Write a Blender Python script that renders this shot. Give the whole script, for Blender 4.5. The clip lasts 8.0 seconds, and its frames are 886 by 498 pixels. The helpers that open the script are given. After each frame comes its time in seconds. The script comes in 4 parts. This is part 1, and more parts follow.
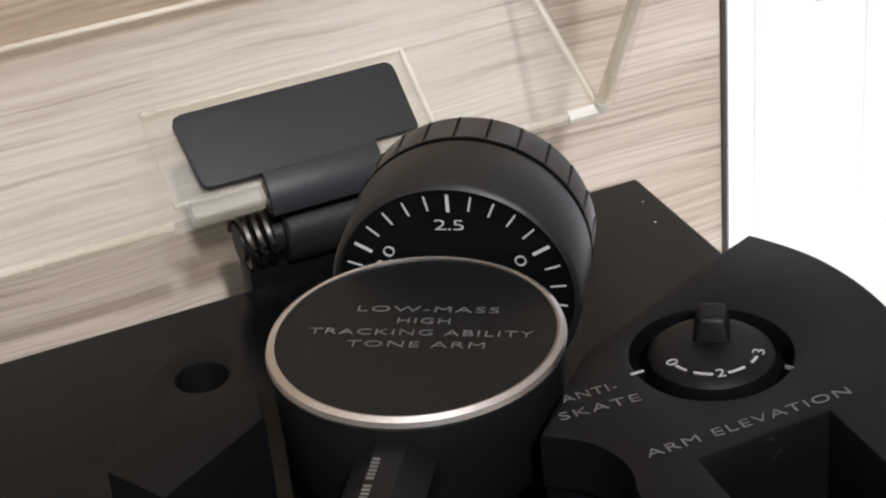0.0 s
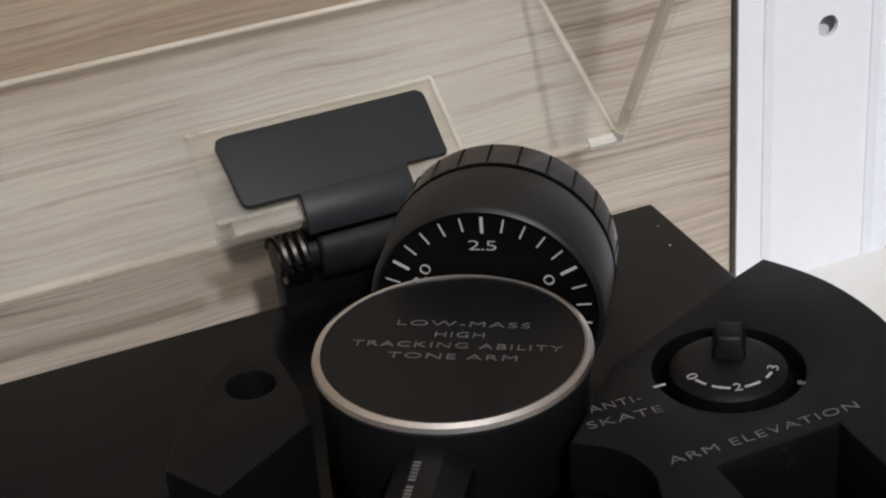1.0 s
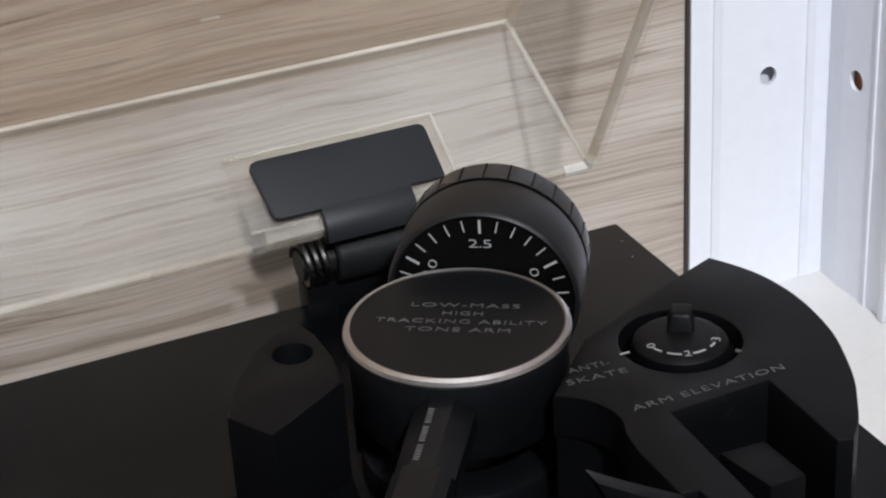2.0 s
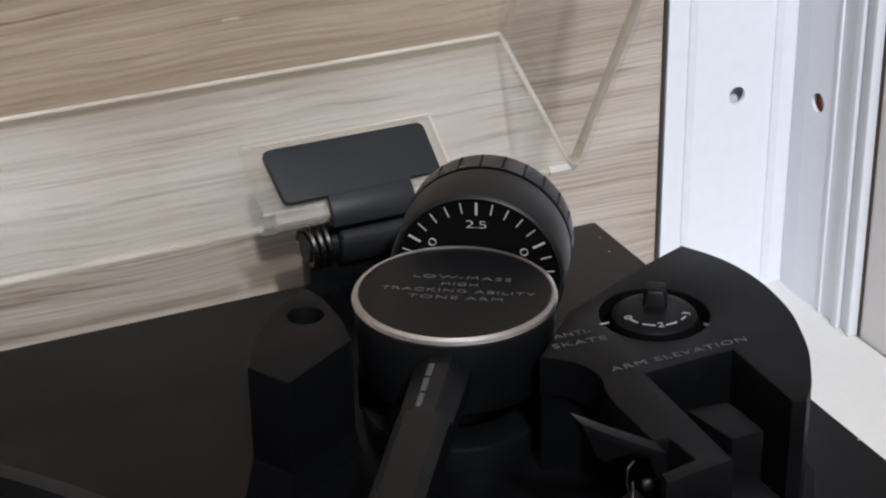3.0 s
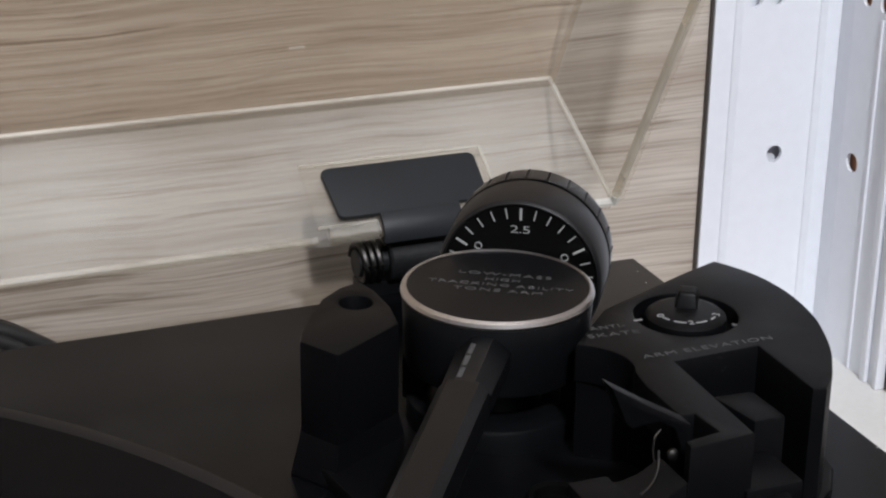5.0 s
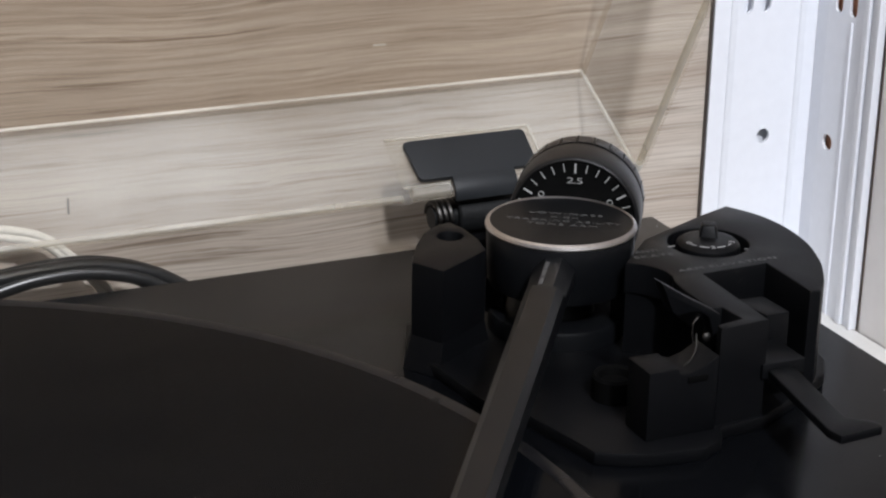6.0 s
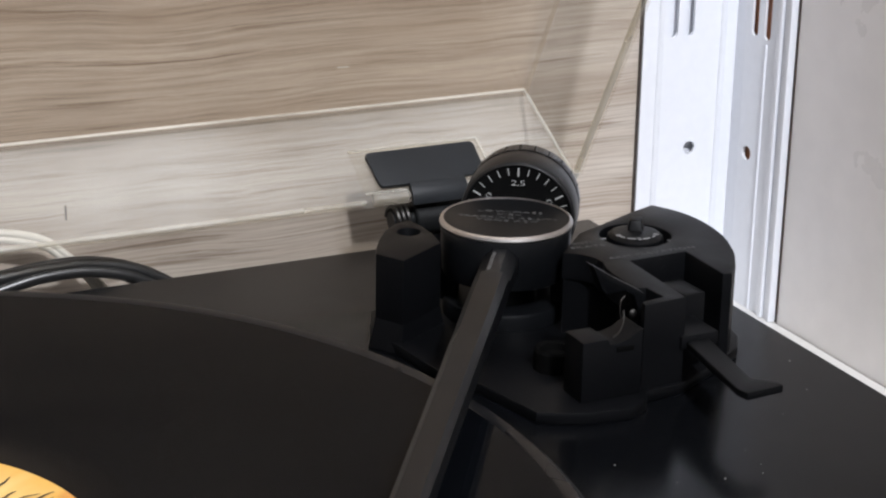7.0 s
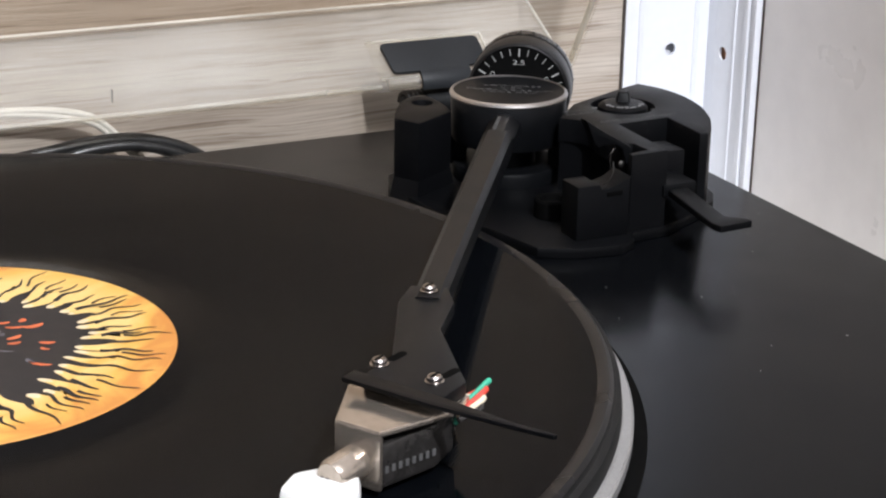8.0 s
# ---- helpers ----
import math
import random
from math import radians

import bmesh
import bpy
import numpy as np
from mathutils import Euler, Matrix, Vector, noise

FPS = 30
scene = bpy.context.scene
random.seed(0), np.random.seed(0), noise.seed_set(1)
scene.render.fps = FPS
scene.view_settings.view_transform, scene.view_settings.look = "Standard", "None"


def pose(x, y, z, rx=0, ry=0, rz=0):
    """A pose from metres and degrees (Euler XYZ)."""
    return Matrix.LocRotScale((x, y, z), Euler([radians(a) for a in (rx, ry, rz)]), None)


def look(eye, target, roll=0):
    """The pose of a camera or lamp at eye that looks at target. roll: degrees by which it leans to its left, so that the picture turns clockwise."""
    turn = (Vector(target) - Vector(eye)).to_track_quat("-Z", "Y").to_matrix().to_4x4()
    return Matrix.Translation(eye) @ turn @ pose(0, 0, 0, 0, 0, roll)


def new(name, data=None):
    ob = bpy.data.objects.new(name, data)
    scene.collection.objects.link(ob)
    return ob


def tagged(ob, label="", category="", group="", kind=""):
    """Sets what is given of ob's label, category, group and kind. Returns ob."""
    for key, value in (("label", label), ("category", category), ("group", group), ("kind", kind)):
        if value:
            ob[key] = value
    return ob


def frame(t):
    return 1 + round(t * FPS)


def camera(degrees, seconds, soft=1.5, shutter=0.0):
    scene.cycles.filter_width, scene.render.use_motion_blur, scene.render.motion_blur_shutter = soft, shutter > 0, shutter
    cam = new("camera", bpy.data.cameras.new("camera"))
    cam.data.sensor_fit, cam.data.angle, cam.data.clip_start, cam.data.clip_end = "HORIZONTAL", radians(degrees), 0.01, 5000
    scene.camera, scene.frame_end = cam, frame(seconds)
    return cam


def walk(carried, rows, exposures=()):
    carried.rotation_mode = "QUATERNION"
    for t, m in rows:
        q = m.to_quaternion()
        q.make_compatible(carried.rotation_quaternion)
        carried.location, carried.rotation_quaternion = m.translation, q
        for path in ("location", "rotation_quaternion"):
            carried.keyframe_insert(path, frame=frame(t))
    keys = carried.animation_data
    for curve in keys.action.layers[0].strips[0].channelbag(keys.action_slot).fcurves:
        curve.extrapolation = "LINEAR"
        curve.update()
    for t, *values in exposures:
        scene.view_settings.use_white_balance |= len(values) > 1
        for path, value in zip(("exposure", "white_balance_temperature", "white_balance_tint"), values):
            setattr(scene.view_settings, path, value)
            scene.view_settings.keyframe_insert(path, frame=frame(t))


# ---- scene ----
cam = camera(26.67, 8.0, 2.2)
PATH = [
    (0, (-0.0341, -0.1389, 0.1456), (0.5064, 1.3142, -0.7690), -5.64),
    (0.5, (-0.0357, -0.1455, 0.1504), (0.5136, 1.3079, -0.7584), -5.03),
    (1, (-0.0437, -0.1489, 0.1535), (0.5096, 1.3092, -0.7453), -4.64),
    (1.5, (-0.0521, -0.1677, 0.1584), (0.5323, 1.2923, -0.7174), -4.11),
    (2, (-0.0696, -0.1946, 0.1707), (0.5357, 1.2768, -0.6710), -3.61),
    (2.2, (-0.0702, -0.2017, 0.1717), (0.5395, 1.2719, -0.6630), -3.30),
    (3.3, (-0.0940, -0.2288, 0.1785), (0.5775, 1.2429, -0.6110), 0.04),
    (3.5, (-0.0943, -0.2314, 0.1800), (0.5906, 1.2397, -0.5989), 0.74),
    (4, (-0.0939, -0.2303, 0.1728), (0.5985, 1.2478, -0.5861), 1.79),
    (4.5, (-0.0930, -0.2336, 0.1650), (0.5734, 1.2777, -0.5506), 1.65),
    (5, (-0.1011, -0.2489, 0.1592), (0.5342, 1.2949, -0.5139), 0.82),
    (5.2, (-0.1163, -0.2649, 0.1620), (0.5271, 1.2824, -0.4950), 1.42),
    (6.3, (-0.1716, -0.3411, 0.1759), (0.5258, 1.1931, -0.4563), 0.79),
    (6.5, (-0.1759, -0.3497, 0.1785), (0.5309, 1.1814, -0.4509), 0.93),
    (7, (-0.1878, -0.3777, 0.1820), (0.5416, 1.1553, -0.4161), 0.86),
    (7.5, (-0.2059, -0.4155, 0.1775), (0.5287, 1.1161, -0.4179), 0.36),
    (8, (-0.2251, -0.4385, 0.1701), (0.5179, 1.0834, -0.4394), 0.97),
]
EXPOSURES = [(0.0, 0.14, 6900, 10), (0.5, -0.20, 6850, 10), (1.0, -0.46, 6950, 10), (1.5, -0.34, 6600, 10), (2.0, -0.32, 6450, 10), (3.5, -0.36, 6500, 10), (5.0, -0.42, 6550, 10), (6.5, -0.14, 6500, 10), (7.5, -0.08, 6550, 10), (8.0, 0.04, 6550, 10)]
walk(cam, [(t, look(eye, target, roll)) for t, eye, target, roll in PATH], EXPOSURES)

# ---- world and lamps ----
world = bpy.data.worlds.new("world")
scene.world = world
world.use_nodes = True
world.node_tree.nodes["Background"].inputs[0].default_value = (0.9, 0.93, 1.0, 1)
world.node_tree.nodes["Background"].inputs[1].default_value = 0.05


def room_lamp(name, at, radius, watts, colour):
    """A bare lamp that lights the shelf directly and the room's ceiling too."""
    data = bpy.data.lights.new(name, "POINT")
    data.shadow_soft_size, data.energy, data.color = radius, watts, colour
    ob = new(name, data)
    ob.location = at
    return ob


room_lamp("room_lamp", (-0.155, -1.25, 1.22), 0.045, 124.0, (0.96, 0.985, 1.05))


# ---- materials ----
def nodes_of(name):
    m = bpy.data.materials.new(name)
    m.use_nodes = True
    nt = m.node_tree
    return m, nt, nt.nodes["Principled BSDF"]


def link(nt, a, b):
    nt.links.new(a, b)


def plain(name, colour, rough=0.5, metal=0.0, grain=400.0, bump=0.0, vary=0.25, spread=0.15, dust=0.0, gloss=0.5):
    """A surface with two scales of variation in colour and gloss, and a fine relief."""
    m, nt, p = nodes_of(name)
    n = nt.nodes
    tc = n.new("ShaderNodeTexCoord")
    big = n.new("ShaderNodeTexNoise")
    big.inputs["Scale"].default_value, big.inputs["Detail"].default_value = 28.0, 5.0
    fine = n.new("ShaderNodeTexNoise")
    fine.inputs["Scale"].default_value, fine.inputs["Detail"].default_value = grain, 4.0
    link(nt, tc.outputs["Object"], big.inputs["Vector"])
    link(nt, tc.outputs["Object"], fine.inputs["Vector"])
    add = n.new("ShaderNodeMath")
    add.operation = "ADD"
    link(nt, big.outputs["Fac"], add.inputs[0])
    link(nt, fine.outputs["Fac"], add.inputs[1])
    ramp = n.new("ShaderNodeMapRange")
    ramp.inputs["From Min"].default_value, ramp.inputs["From Max"].default_value = 0.6, 1.4
    ramp.inputs["To Min"].default_value, ramp.inputs["To Max"].default_value = 1 - vary, 1 + vary
    link(nt, add.outputs[0], ramp.inputs["Value"])
    mul = n.new("ShaderNodeVectorMath")
    mul.operation = "SCALE"
    mul.inputs[0].default_value = colour
    link(nt, ramp.outputs["Result"], mul.inputs["Scale"])
    base = mul.outputs["Vector"]
    if dust:
        speck = n.new("ShaderNodeTexNoise")
        speck.inputs["Scale"].default_value, speck.inputs["Detail"].default_value = 900.0, 2.0
        link(nt, tc.outputs["Object"], speck.inputs["Vector"])
        lim = n.new("ShaderNodeMapRange")
        lim.inputs["From Min"].default_value, lim.inputs["From Max"].default_value = 0.70, 0.78
        lim.inputs["To Max"].default_value = dust
        link(nt, speck.outputs["Fac"], lim.inputs["Value"])
        mix = n.new("ShaderNodeMix")
        mix.data_type = "RGBA"
        link(nt, lim.outputs["Result"], mix.inputs["Factor"])
        link(nt, base, mix.inputs["A"])
        mix.inputs["B"].default_value = (0.35, 0.34, 0.32, 1)
        base = mix.outputs["Result"]
    link(nt, base, p.inputs["Base Color"])
    rr = n.new("ShaderNodeMapRange")
    rr.inputs["From Min"].default_value, rr.inputs["From Max"].default_value = 0.3, 0.7
    rr.inputs["To Min"].default_value, rr.inputs["To Max"].default_value = max(0.02, rough * (1 - spread)), min(1.0, rough * (1 + spread))
    link(nt, big.outputs["Fac"], rr.inputs["Value"])
    link(nt, rr.outputs["Result"], p.inputs["Roughness"])
    p.inputs["Metallic"].default_value = metal
    p.inputs["Specular IOR Level"].default_value = gloss
    if bump:
        b = n.new("ShaderNodeBump")
        b.inputs["Strength"].default_value, b.inputs["Distance"].default_value = bump, 0.0002
        link(nt, fine.outputs["Fac"], b.inputs["Height"])
        link(nt, b.outputs["Normal"], p.inputs["Normal"])
    return m


BLACK = plain("black_moulded_plastic", (0.0025, 0.0027, 0.0033), 0.42, grain=5200, bump=0.16, dust=0.03, gloss=0.14)
SATIN = plain("satin_black_aluminium", (0.0036, 0.0040, 0.0048), 0.38, grain=3000, bump=0.15, dust=0.03, gloss=0.20)
PLINTH = plain("black_lacquered_board", (0.0024, 0.0027, 0.0034), 0.21, grain=1800, bump=0.04, dust=0.06, spread=0.3, gloss=0.13)
DIALBLACK = plain("black_dial", (0.002, 0.002, 0.002), 0.45, gloss=0.12)
# darker, duller black: the shade in recesses is put into the colour
DARK = plain("recess_shade_black", (0.002, 0.002, 0.002), 0.7, gloss=0.04)
HINGE = plain("grey_black_hinge_plastic", (0.017, 0.019, 0.0215), 0.48, grain=5200, bump=0.15, gloss=0.25)
HINGEDARK = plain("dark_hinge_plastic", (0.009, 0.0095, 0.010), 0.5, grain=1500, bump=0.3, vary=0.5, gloss=0.2)
RINGSATIN = plain("grey_black_satin_ring", (0.0085, 0.0085, 0.0092), 0.42, grain=3000, bump=0.15, gloss=0.3)
CAPRIM = plain("turned_cap_rim", (0.56, 0.53, 0.51), 0.36, metal=1.0, grain=1500, vary=0.12)
DIALPRINT = plain("off_white_print", (0.36, 0.36, 0.35), 0.6, vary=0.15)
RUBBER = plain("black_rubber", (0.007, 0.007, 0.007), 0.65, grain=900, bump=0.2, gloss=0.3)
BEAD = plain("smooth_vinyl_edge", (0.0075, 0.0075, 0.0085), 0.3, gloss=0.3)
RIMALU = plain("matt_cast_aluminium", (0.30, 0.295, 0.29), 0.42, metal=0.35, grain=1500, vary=0.15)
CHROME = plain("bright_screw_steel", (0.38, 0.35, 0.335), 0.24, metal=1.0, vary=0.2)
NICKEL = plain("warm_nickel", (0.48, 0.42, 0.36), 0.20, metal=0.85, vary=0.2, grain=700, bump=0.35)
SMOKE = plain("smoky_cartridge_plastic", (0.026, 0.024, 0.023), 0.10, vary=0.5, grain=600, bump=0.5)
WHITEPLASTIC = plain("white_plastic", (0.80, 0.80, 0.79), 0.4, vary=0.03)
PAINT = plain("white_painted_steel", (0.80, 0.82, 0.87), 0.38, grain=300, bump=0.04, vary=0.03)
SHELF = plain("white_laminate_shelf", (0.74, 0.73, 0.70), 0.45, grain=600, bump=0.05, vary=0.04)
PANEL = plain("pale_grey_side_panel", (0.86, 0.83, 0.815), 0.32, grain=90, bump=0.03, vary=0.05)
# unseen room: grey walls limit the front fill, a pale ceiling bounces light
ROOM = plain("unseen_room_grey", (0.20, 0.20, 0.205), 0.85, grain=60, bump=0.1, vary=0.06)
CEILING = plain("unseen_bounce_ceiling", (0.62, 0.62, 0.63), 0.85, grain=60, bump=0.1, vary=0.04)
ROOMFLOOR = plain("unseen_floor_brown", (0.20, 0.14, 0.09), 0.5, grain=30, bump=0.1, vary=0.2)
MIDPRINT = plain("grey_print", (0.30, 0.30, 0.30), 0.6, vary=0.2)
DULLSTEEL = plain("dull_spring_steel", (0.06, 0.057, 0.054), 0.45, metal=1.0, vary=0.3)
DIMPRINT = plain("worn_grey_print", (0.085, 0.085, 0.085), 0.6, vary=0.35)
CABLEBLACK = plain("black_cable_sheath", (0.018, 0.018, 0.018), 0.32, vary=0.2)
CABLEWHITE = plain("cream_cable_sheath", (0.72, 0.69, 0.62), 0.45, vary=0.06)
RED = plain("red_sleeve", (0.60, 0.05, 0.03), 0.5)
GUNMETAL = plain("dark_turned_metal", (0.024, 0.023, 0.024), 0.27, grain=1800, vary=0.3, gloss=0.7)
CREAM = plain("cream_ink", (0.70, 0.58, 0.38), 0.5, vary=0.15)
FLECK = plain("pale_dust", (0.62, 0.61, 0.58), 0.8)
GREEN = plain("green_sleeve", (0.03, 0.35, 0.22), 0.5)
BRASS = plain("cream_sleeve", (0.70, 0.60, 0.45), 0.5)
# dark brown for the painted seam shade and for the mark on the wood
SEAM = plain("seam_shade_and_mark_brown", (0.045, 0.034, 0.028), 0.7)
COPPER = plain("orange_raw_wood", (0.62, 0.30, 0.17), 0.6)


def wood_laminate():
    m, nt, p = nodes_of("ash_wood_laminate")
    n = nt.nodes
    tc = n.new("ShaderNodeTexCoord")

    wave = n.new("ShaderNodeTexNoise")
    wave.inputs["Scale"].default_value, wave.inputs["Detail"].default_value = 14.0, 2.0
    link(nt, tc.outputs["Object"], wave.inputs["Vector"])
    lift = n.new("ShaderNodeMapRange")
    lift.inputs["To Min"].default_value, lift.inputs["To Max"].default_value = -0.0038, 0.0038
    link(nt, wave.outputs["Fac"], lift.inputs["Value"])
    rise = n.new("ShaderNodeCombineXYZ")
    link(nt, lift.outputs["Result"], rise.inputs[2])
    grain = n.new("ShaderNodeVectorMath")
    grain.operation = "ADD"
    link(nt, tc.outputs["Object"], grain.inputs[0])
    link(nt, rise.outputs[0], grain.inputs[1])

    def streaks(scale, stretch, detail, rough, off):
        mp = n.new("ShaderNodeMapping")
        mp.inputs["Scale"].default_value = (stretch, 1.0, 1.0)
        mp.inputs["Location"].default_value = (off, off * 0.37, off * 1.3)
        mp.inputs["Rotation"].default_value = (0, radians(0.6), 0)
        t = n.new("ShaderNodeTexNoise")
        t.inputs["Scale"].default_value, t.inputs["Detail"].default_value = scale, detail
        t.inputs["Roughness"].default_value = rough
        t.inputs["Distortion"].default_value = 0.25
        link(nt, grain.outputs["Vector"], mp.inputs["Vector"])
        link(nt, mp.outputs["Vector"], t.inputs["Vector"])
        return t.outputs["Fac"]

    broad = streaks(75.0, 0.075, 4.0, 0.55, 0.3)
    lines = streaks(500.0, 0.028, 7.0, 0.66, 1.7)
    pores = streaks(1300.0, 0.016, 5.0, 0.70, 2.9)
    r1 = n.new("ShaderNodeValToRGB")
    e = r1.color_ramp.elements
    e[0].position, e[0].color = 0.30, (0.40, 0.332, 0.272, 1)
    e[1].position, e[1].color = 0.70, (0.61, 0.556, 0.494, 1)
    link(nt, broad, r1.inputs["Fac"])
    r2 = n.new("ShaderNodeValToRGB")
    e = r2.color_ramp.elements
    e[0].position, e[0].color = 0.35, (0.48, 0.42, 0.37, 1)
    e[1].position, e[1].color = 0.44, (1.0, 1.0, 1.0, 1)
    link(nt, lines, r2.inputs["Fac"])
    r3 = n.new("ShaderNodeValToRGB")
    e = r3.color_ramp.elements
    e[0].position, e[0].color = 0.38, (0.70, 0.67, 0.64, 1)
    e[1].position, e[1].color = 0.56, (1.06, 1.06, 1.06, 1)
    link(nt, pores, r3.inputs["Fac"])
    m1 = n.new("ShaderNodeMix")
    m1.data_type, m1.blend_type = "RGBA", "MULTIPLY"
    m1.inputs["Factor"].default_value = 0.8
    link(nt, r1.outputs["Color"], m1.inputs["A"])
    link(nt, r2.outputs["Color"], m1.inputs["B"])
    m2 = n.new("ShaderNodeMix")
    m2.data_type, m2.blend_type = "RGBA", "MULTIPLY"
    m2.inputs["Factor"].default_value = 0.8
    link(nt, m1.outputs["Result"], m2.inputs["A"])
    link(nt, r3.outputs["Color"], m2.inputs["B"])
    link(nt, m2.outputs["Result"], p.inputs["Base Color"])
    p.inputs["Roughness"].default_value = 0.5
    b = n.new("ShaderNodeBump")
    b.inputs["Strength"].default_value, b.inputs["Distance"].default_value = 0.25, 0.0003
    link(nt, lines, b.inputs["Height"])
    link(nt, b.outputs["Normal"], p.inputs["Normal"])
    return m


WOOD = wood_laminate()


def acrylic(name, tint, gloss_rough, haze):
    """Clear sheet: light goes straight through it; the facing angle gives the gloss, haze a pale veil for fine
    scratches and painted glints.
    """
    m, nt, p = nodes_of(name)
    n = nt.nodes
    n.remove(p)
    out = n["Material Output"]
    clear = n.new("ShaderNodeBsdfTransparent")
    clear.inputs["Color"].default_value = (*tint, 1)
    gloss = n.new("ShaderNodeBsdfGlossy")
    gloss.inputs["Roughness"].default_value = gloss_rough
    lw = n.new("ShaderNodeLayerWeight")
    lw.inputs["Blend"].default_value = 0.5
    pw = n.new("ShaderNodeMath")
    pw.operation = "POWER"
    pw.inputs[1].default_value = 4.5
    link(nt, lw.outputs["Facing"], pw.inputs[0])
    fres = n.new("ShaderNodeMath")
    fres.operation = "MULTIPLY_ADD"
    fres.inputs[1].default_value, fres.inputs[2].default_value = 0.55, 0.03
    link(nt, pw.outputs[0], fres.inputs[0])
    mix = n.new("ShaderNodeMixShader")
    link(nt, fres.outputs[0], mix.inputs["Fac"])
    link(nt, clear.outputs[0], mix.inputs[1])
    link(nt, gloss.outputs[0], mix.inputs[2])
    fog = n.new("ShaderNodeBsdfDiffuse")
    fog.inputs["Color"].default_value = (0.88, 0.87, 0.83, 1)
    noise_t = n.new("ShaderNodeTexNoise")
    noise_t.inputs["Scale"].default_value, noise_t.inputs["Detail"].default_value = 22.0, 6.0
    tc = n.new("ShaderNodeTexCoord")
    link(nt, tc.outputs["Object"], noise_t.inputs["Vector"])
    mr = n.new("ShaderNodeMapRange")
    mr.inputs["From Min"].default_value, mr.inputs["From Max"].default_value = 0.3, 0.7
    mr.inputs["To Min"].default_value, mr.inputs["To Max"].default_value = haze * 0.5, haze * 1.5
    link(nt, noise_t.outputs["Fac"], mr.inputs["Value"])
    mix2 = n.new("ShaderNodeMixShader")
    link(nt, mr.outputs["Result"], mix2.inputs["Fac"])
    link(nt, mix.outputs[0], mix2.inputs[1])
    link(nt, fog.outputs[0], mix2.inputs[2])
    link(nt, mix2.outputs[0], out.inputs["Surface"])
    return m


HAZY = acrylic("scratched_clear_acrylic", (0.985, 0.98, 0.965), 0.06, 0.11)
# strong pale haze: the glint of crease and corner is put into the colour
GLINT = acrylic("painted_edge_glint", (0.95, 0.94, 0.91), 0.10, 0.66)
BROWNISH = acrylic("slightly_brown_tinted_acrylic", (0.955, 0.925, 0.885), 0.05, 0.03)
CLEAR = acrylic("clear_acrylic", (0.985, 0.98, 0.965), 0.05, 0.03)
CLEARSIDE = acrylic("clear_acrylic_side", (0.965, 0.955, 0.935), 0.05, 0.02)
EDGE = acrylic("polished_acrylic_edge", (0.80, 0.76, 0.66), 0.15, 0.45)
EDGEDIM = acrylic("sawn_acrylic_edge", (0.84, 0.80, 0.71), 0.22, 0.30)
FROSTED = acrylic("frosted_acrylic_lip", (0.86, 0.83, 0.77), 0.28, 0.20)


def vinyl():
    m, nt, p = nodes_of("grooved_vinyl")
    n = nt.nodes
    tc = n.new("ShaderNodeTexCoord")
    sep = n.new("ShaderNodeSeparateXYZ")
    link(nt, tc.outputs["Object"], sep.inputs[0])
    flat = n.new("ShaderNodeCombineXYZ")
    link(nt, sep.outputs[0], flat.inputs[0])
    link(nt, sep.outputs[1], flat.inputs[1])
    ln = n.new("ShaderNodeVectorMath")
    ln.operation = "LENGTH"
    link(nt, flat.outputs[0], ln.inputs[0])
    sc = n.new("ShaderNodeMath")
    sc.operation = "MULTIPLY"
    sc.inputs[1].default_value = 9000.0
    link(nt, ln.outputs["Value"], sc.inputs[0])
    sn = n.new("ShaderNodeMath")
    sn.operation = "SINE"
    link(nt, sc.outputs[0], sn.inputs[0])
    b = n.new("ShaderNodeBump")
    b.inputs["Strength"].default_value, b.inputs["Distance"].default_value = 0.03, 0.00005
    link(nt, sn.outputs[0], b.inputs["Height"])
    link(nt, b.outputs["Normal"], p.inputs["Normal"])
    band = n.new("ShaderNodeTexNoise")
    band.noise_dimensions = "1D"
    band.inputs["Scale"].default_value, band.inputs["Detail"].default_value = 240.0, 3.0
    link(nt, ln.outputs["Value"], band.inputs["W"])
    mr = n.new("ShaderNodeMapRange")
    mr.inputs["To Min"].default_value, mr.inputs["To Max"].default_value = 0.055, 0.095
    link(nt, band.outputs["Fac"], mr.inputs["Value"])
    link(nt, mr.outputs["Result"], p.inputs["Roughness"])
    p.inputs["Base Color"].default_value = (0.0020, 0.0024, 0.0032, 1)
    p.inputs["Specular IOR Level"].default_value = 0.055
    return m


VINYL = vinyl()


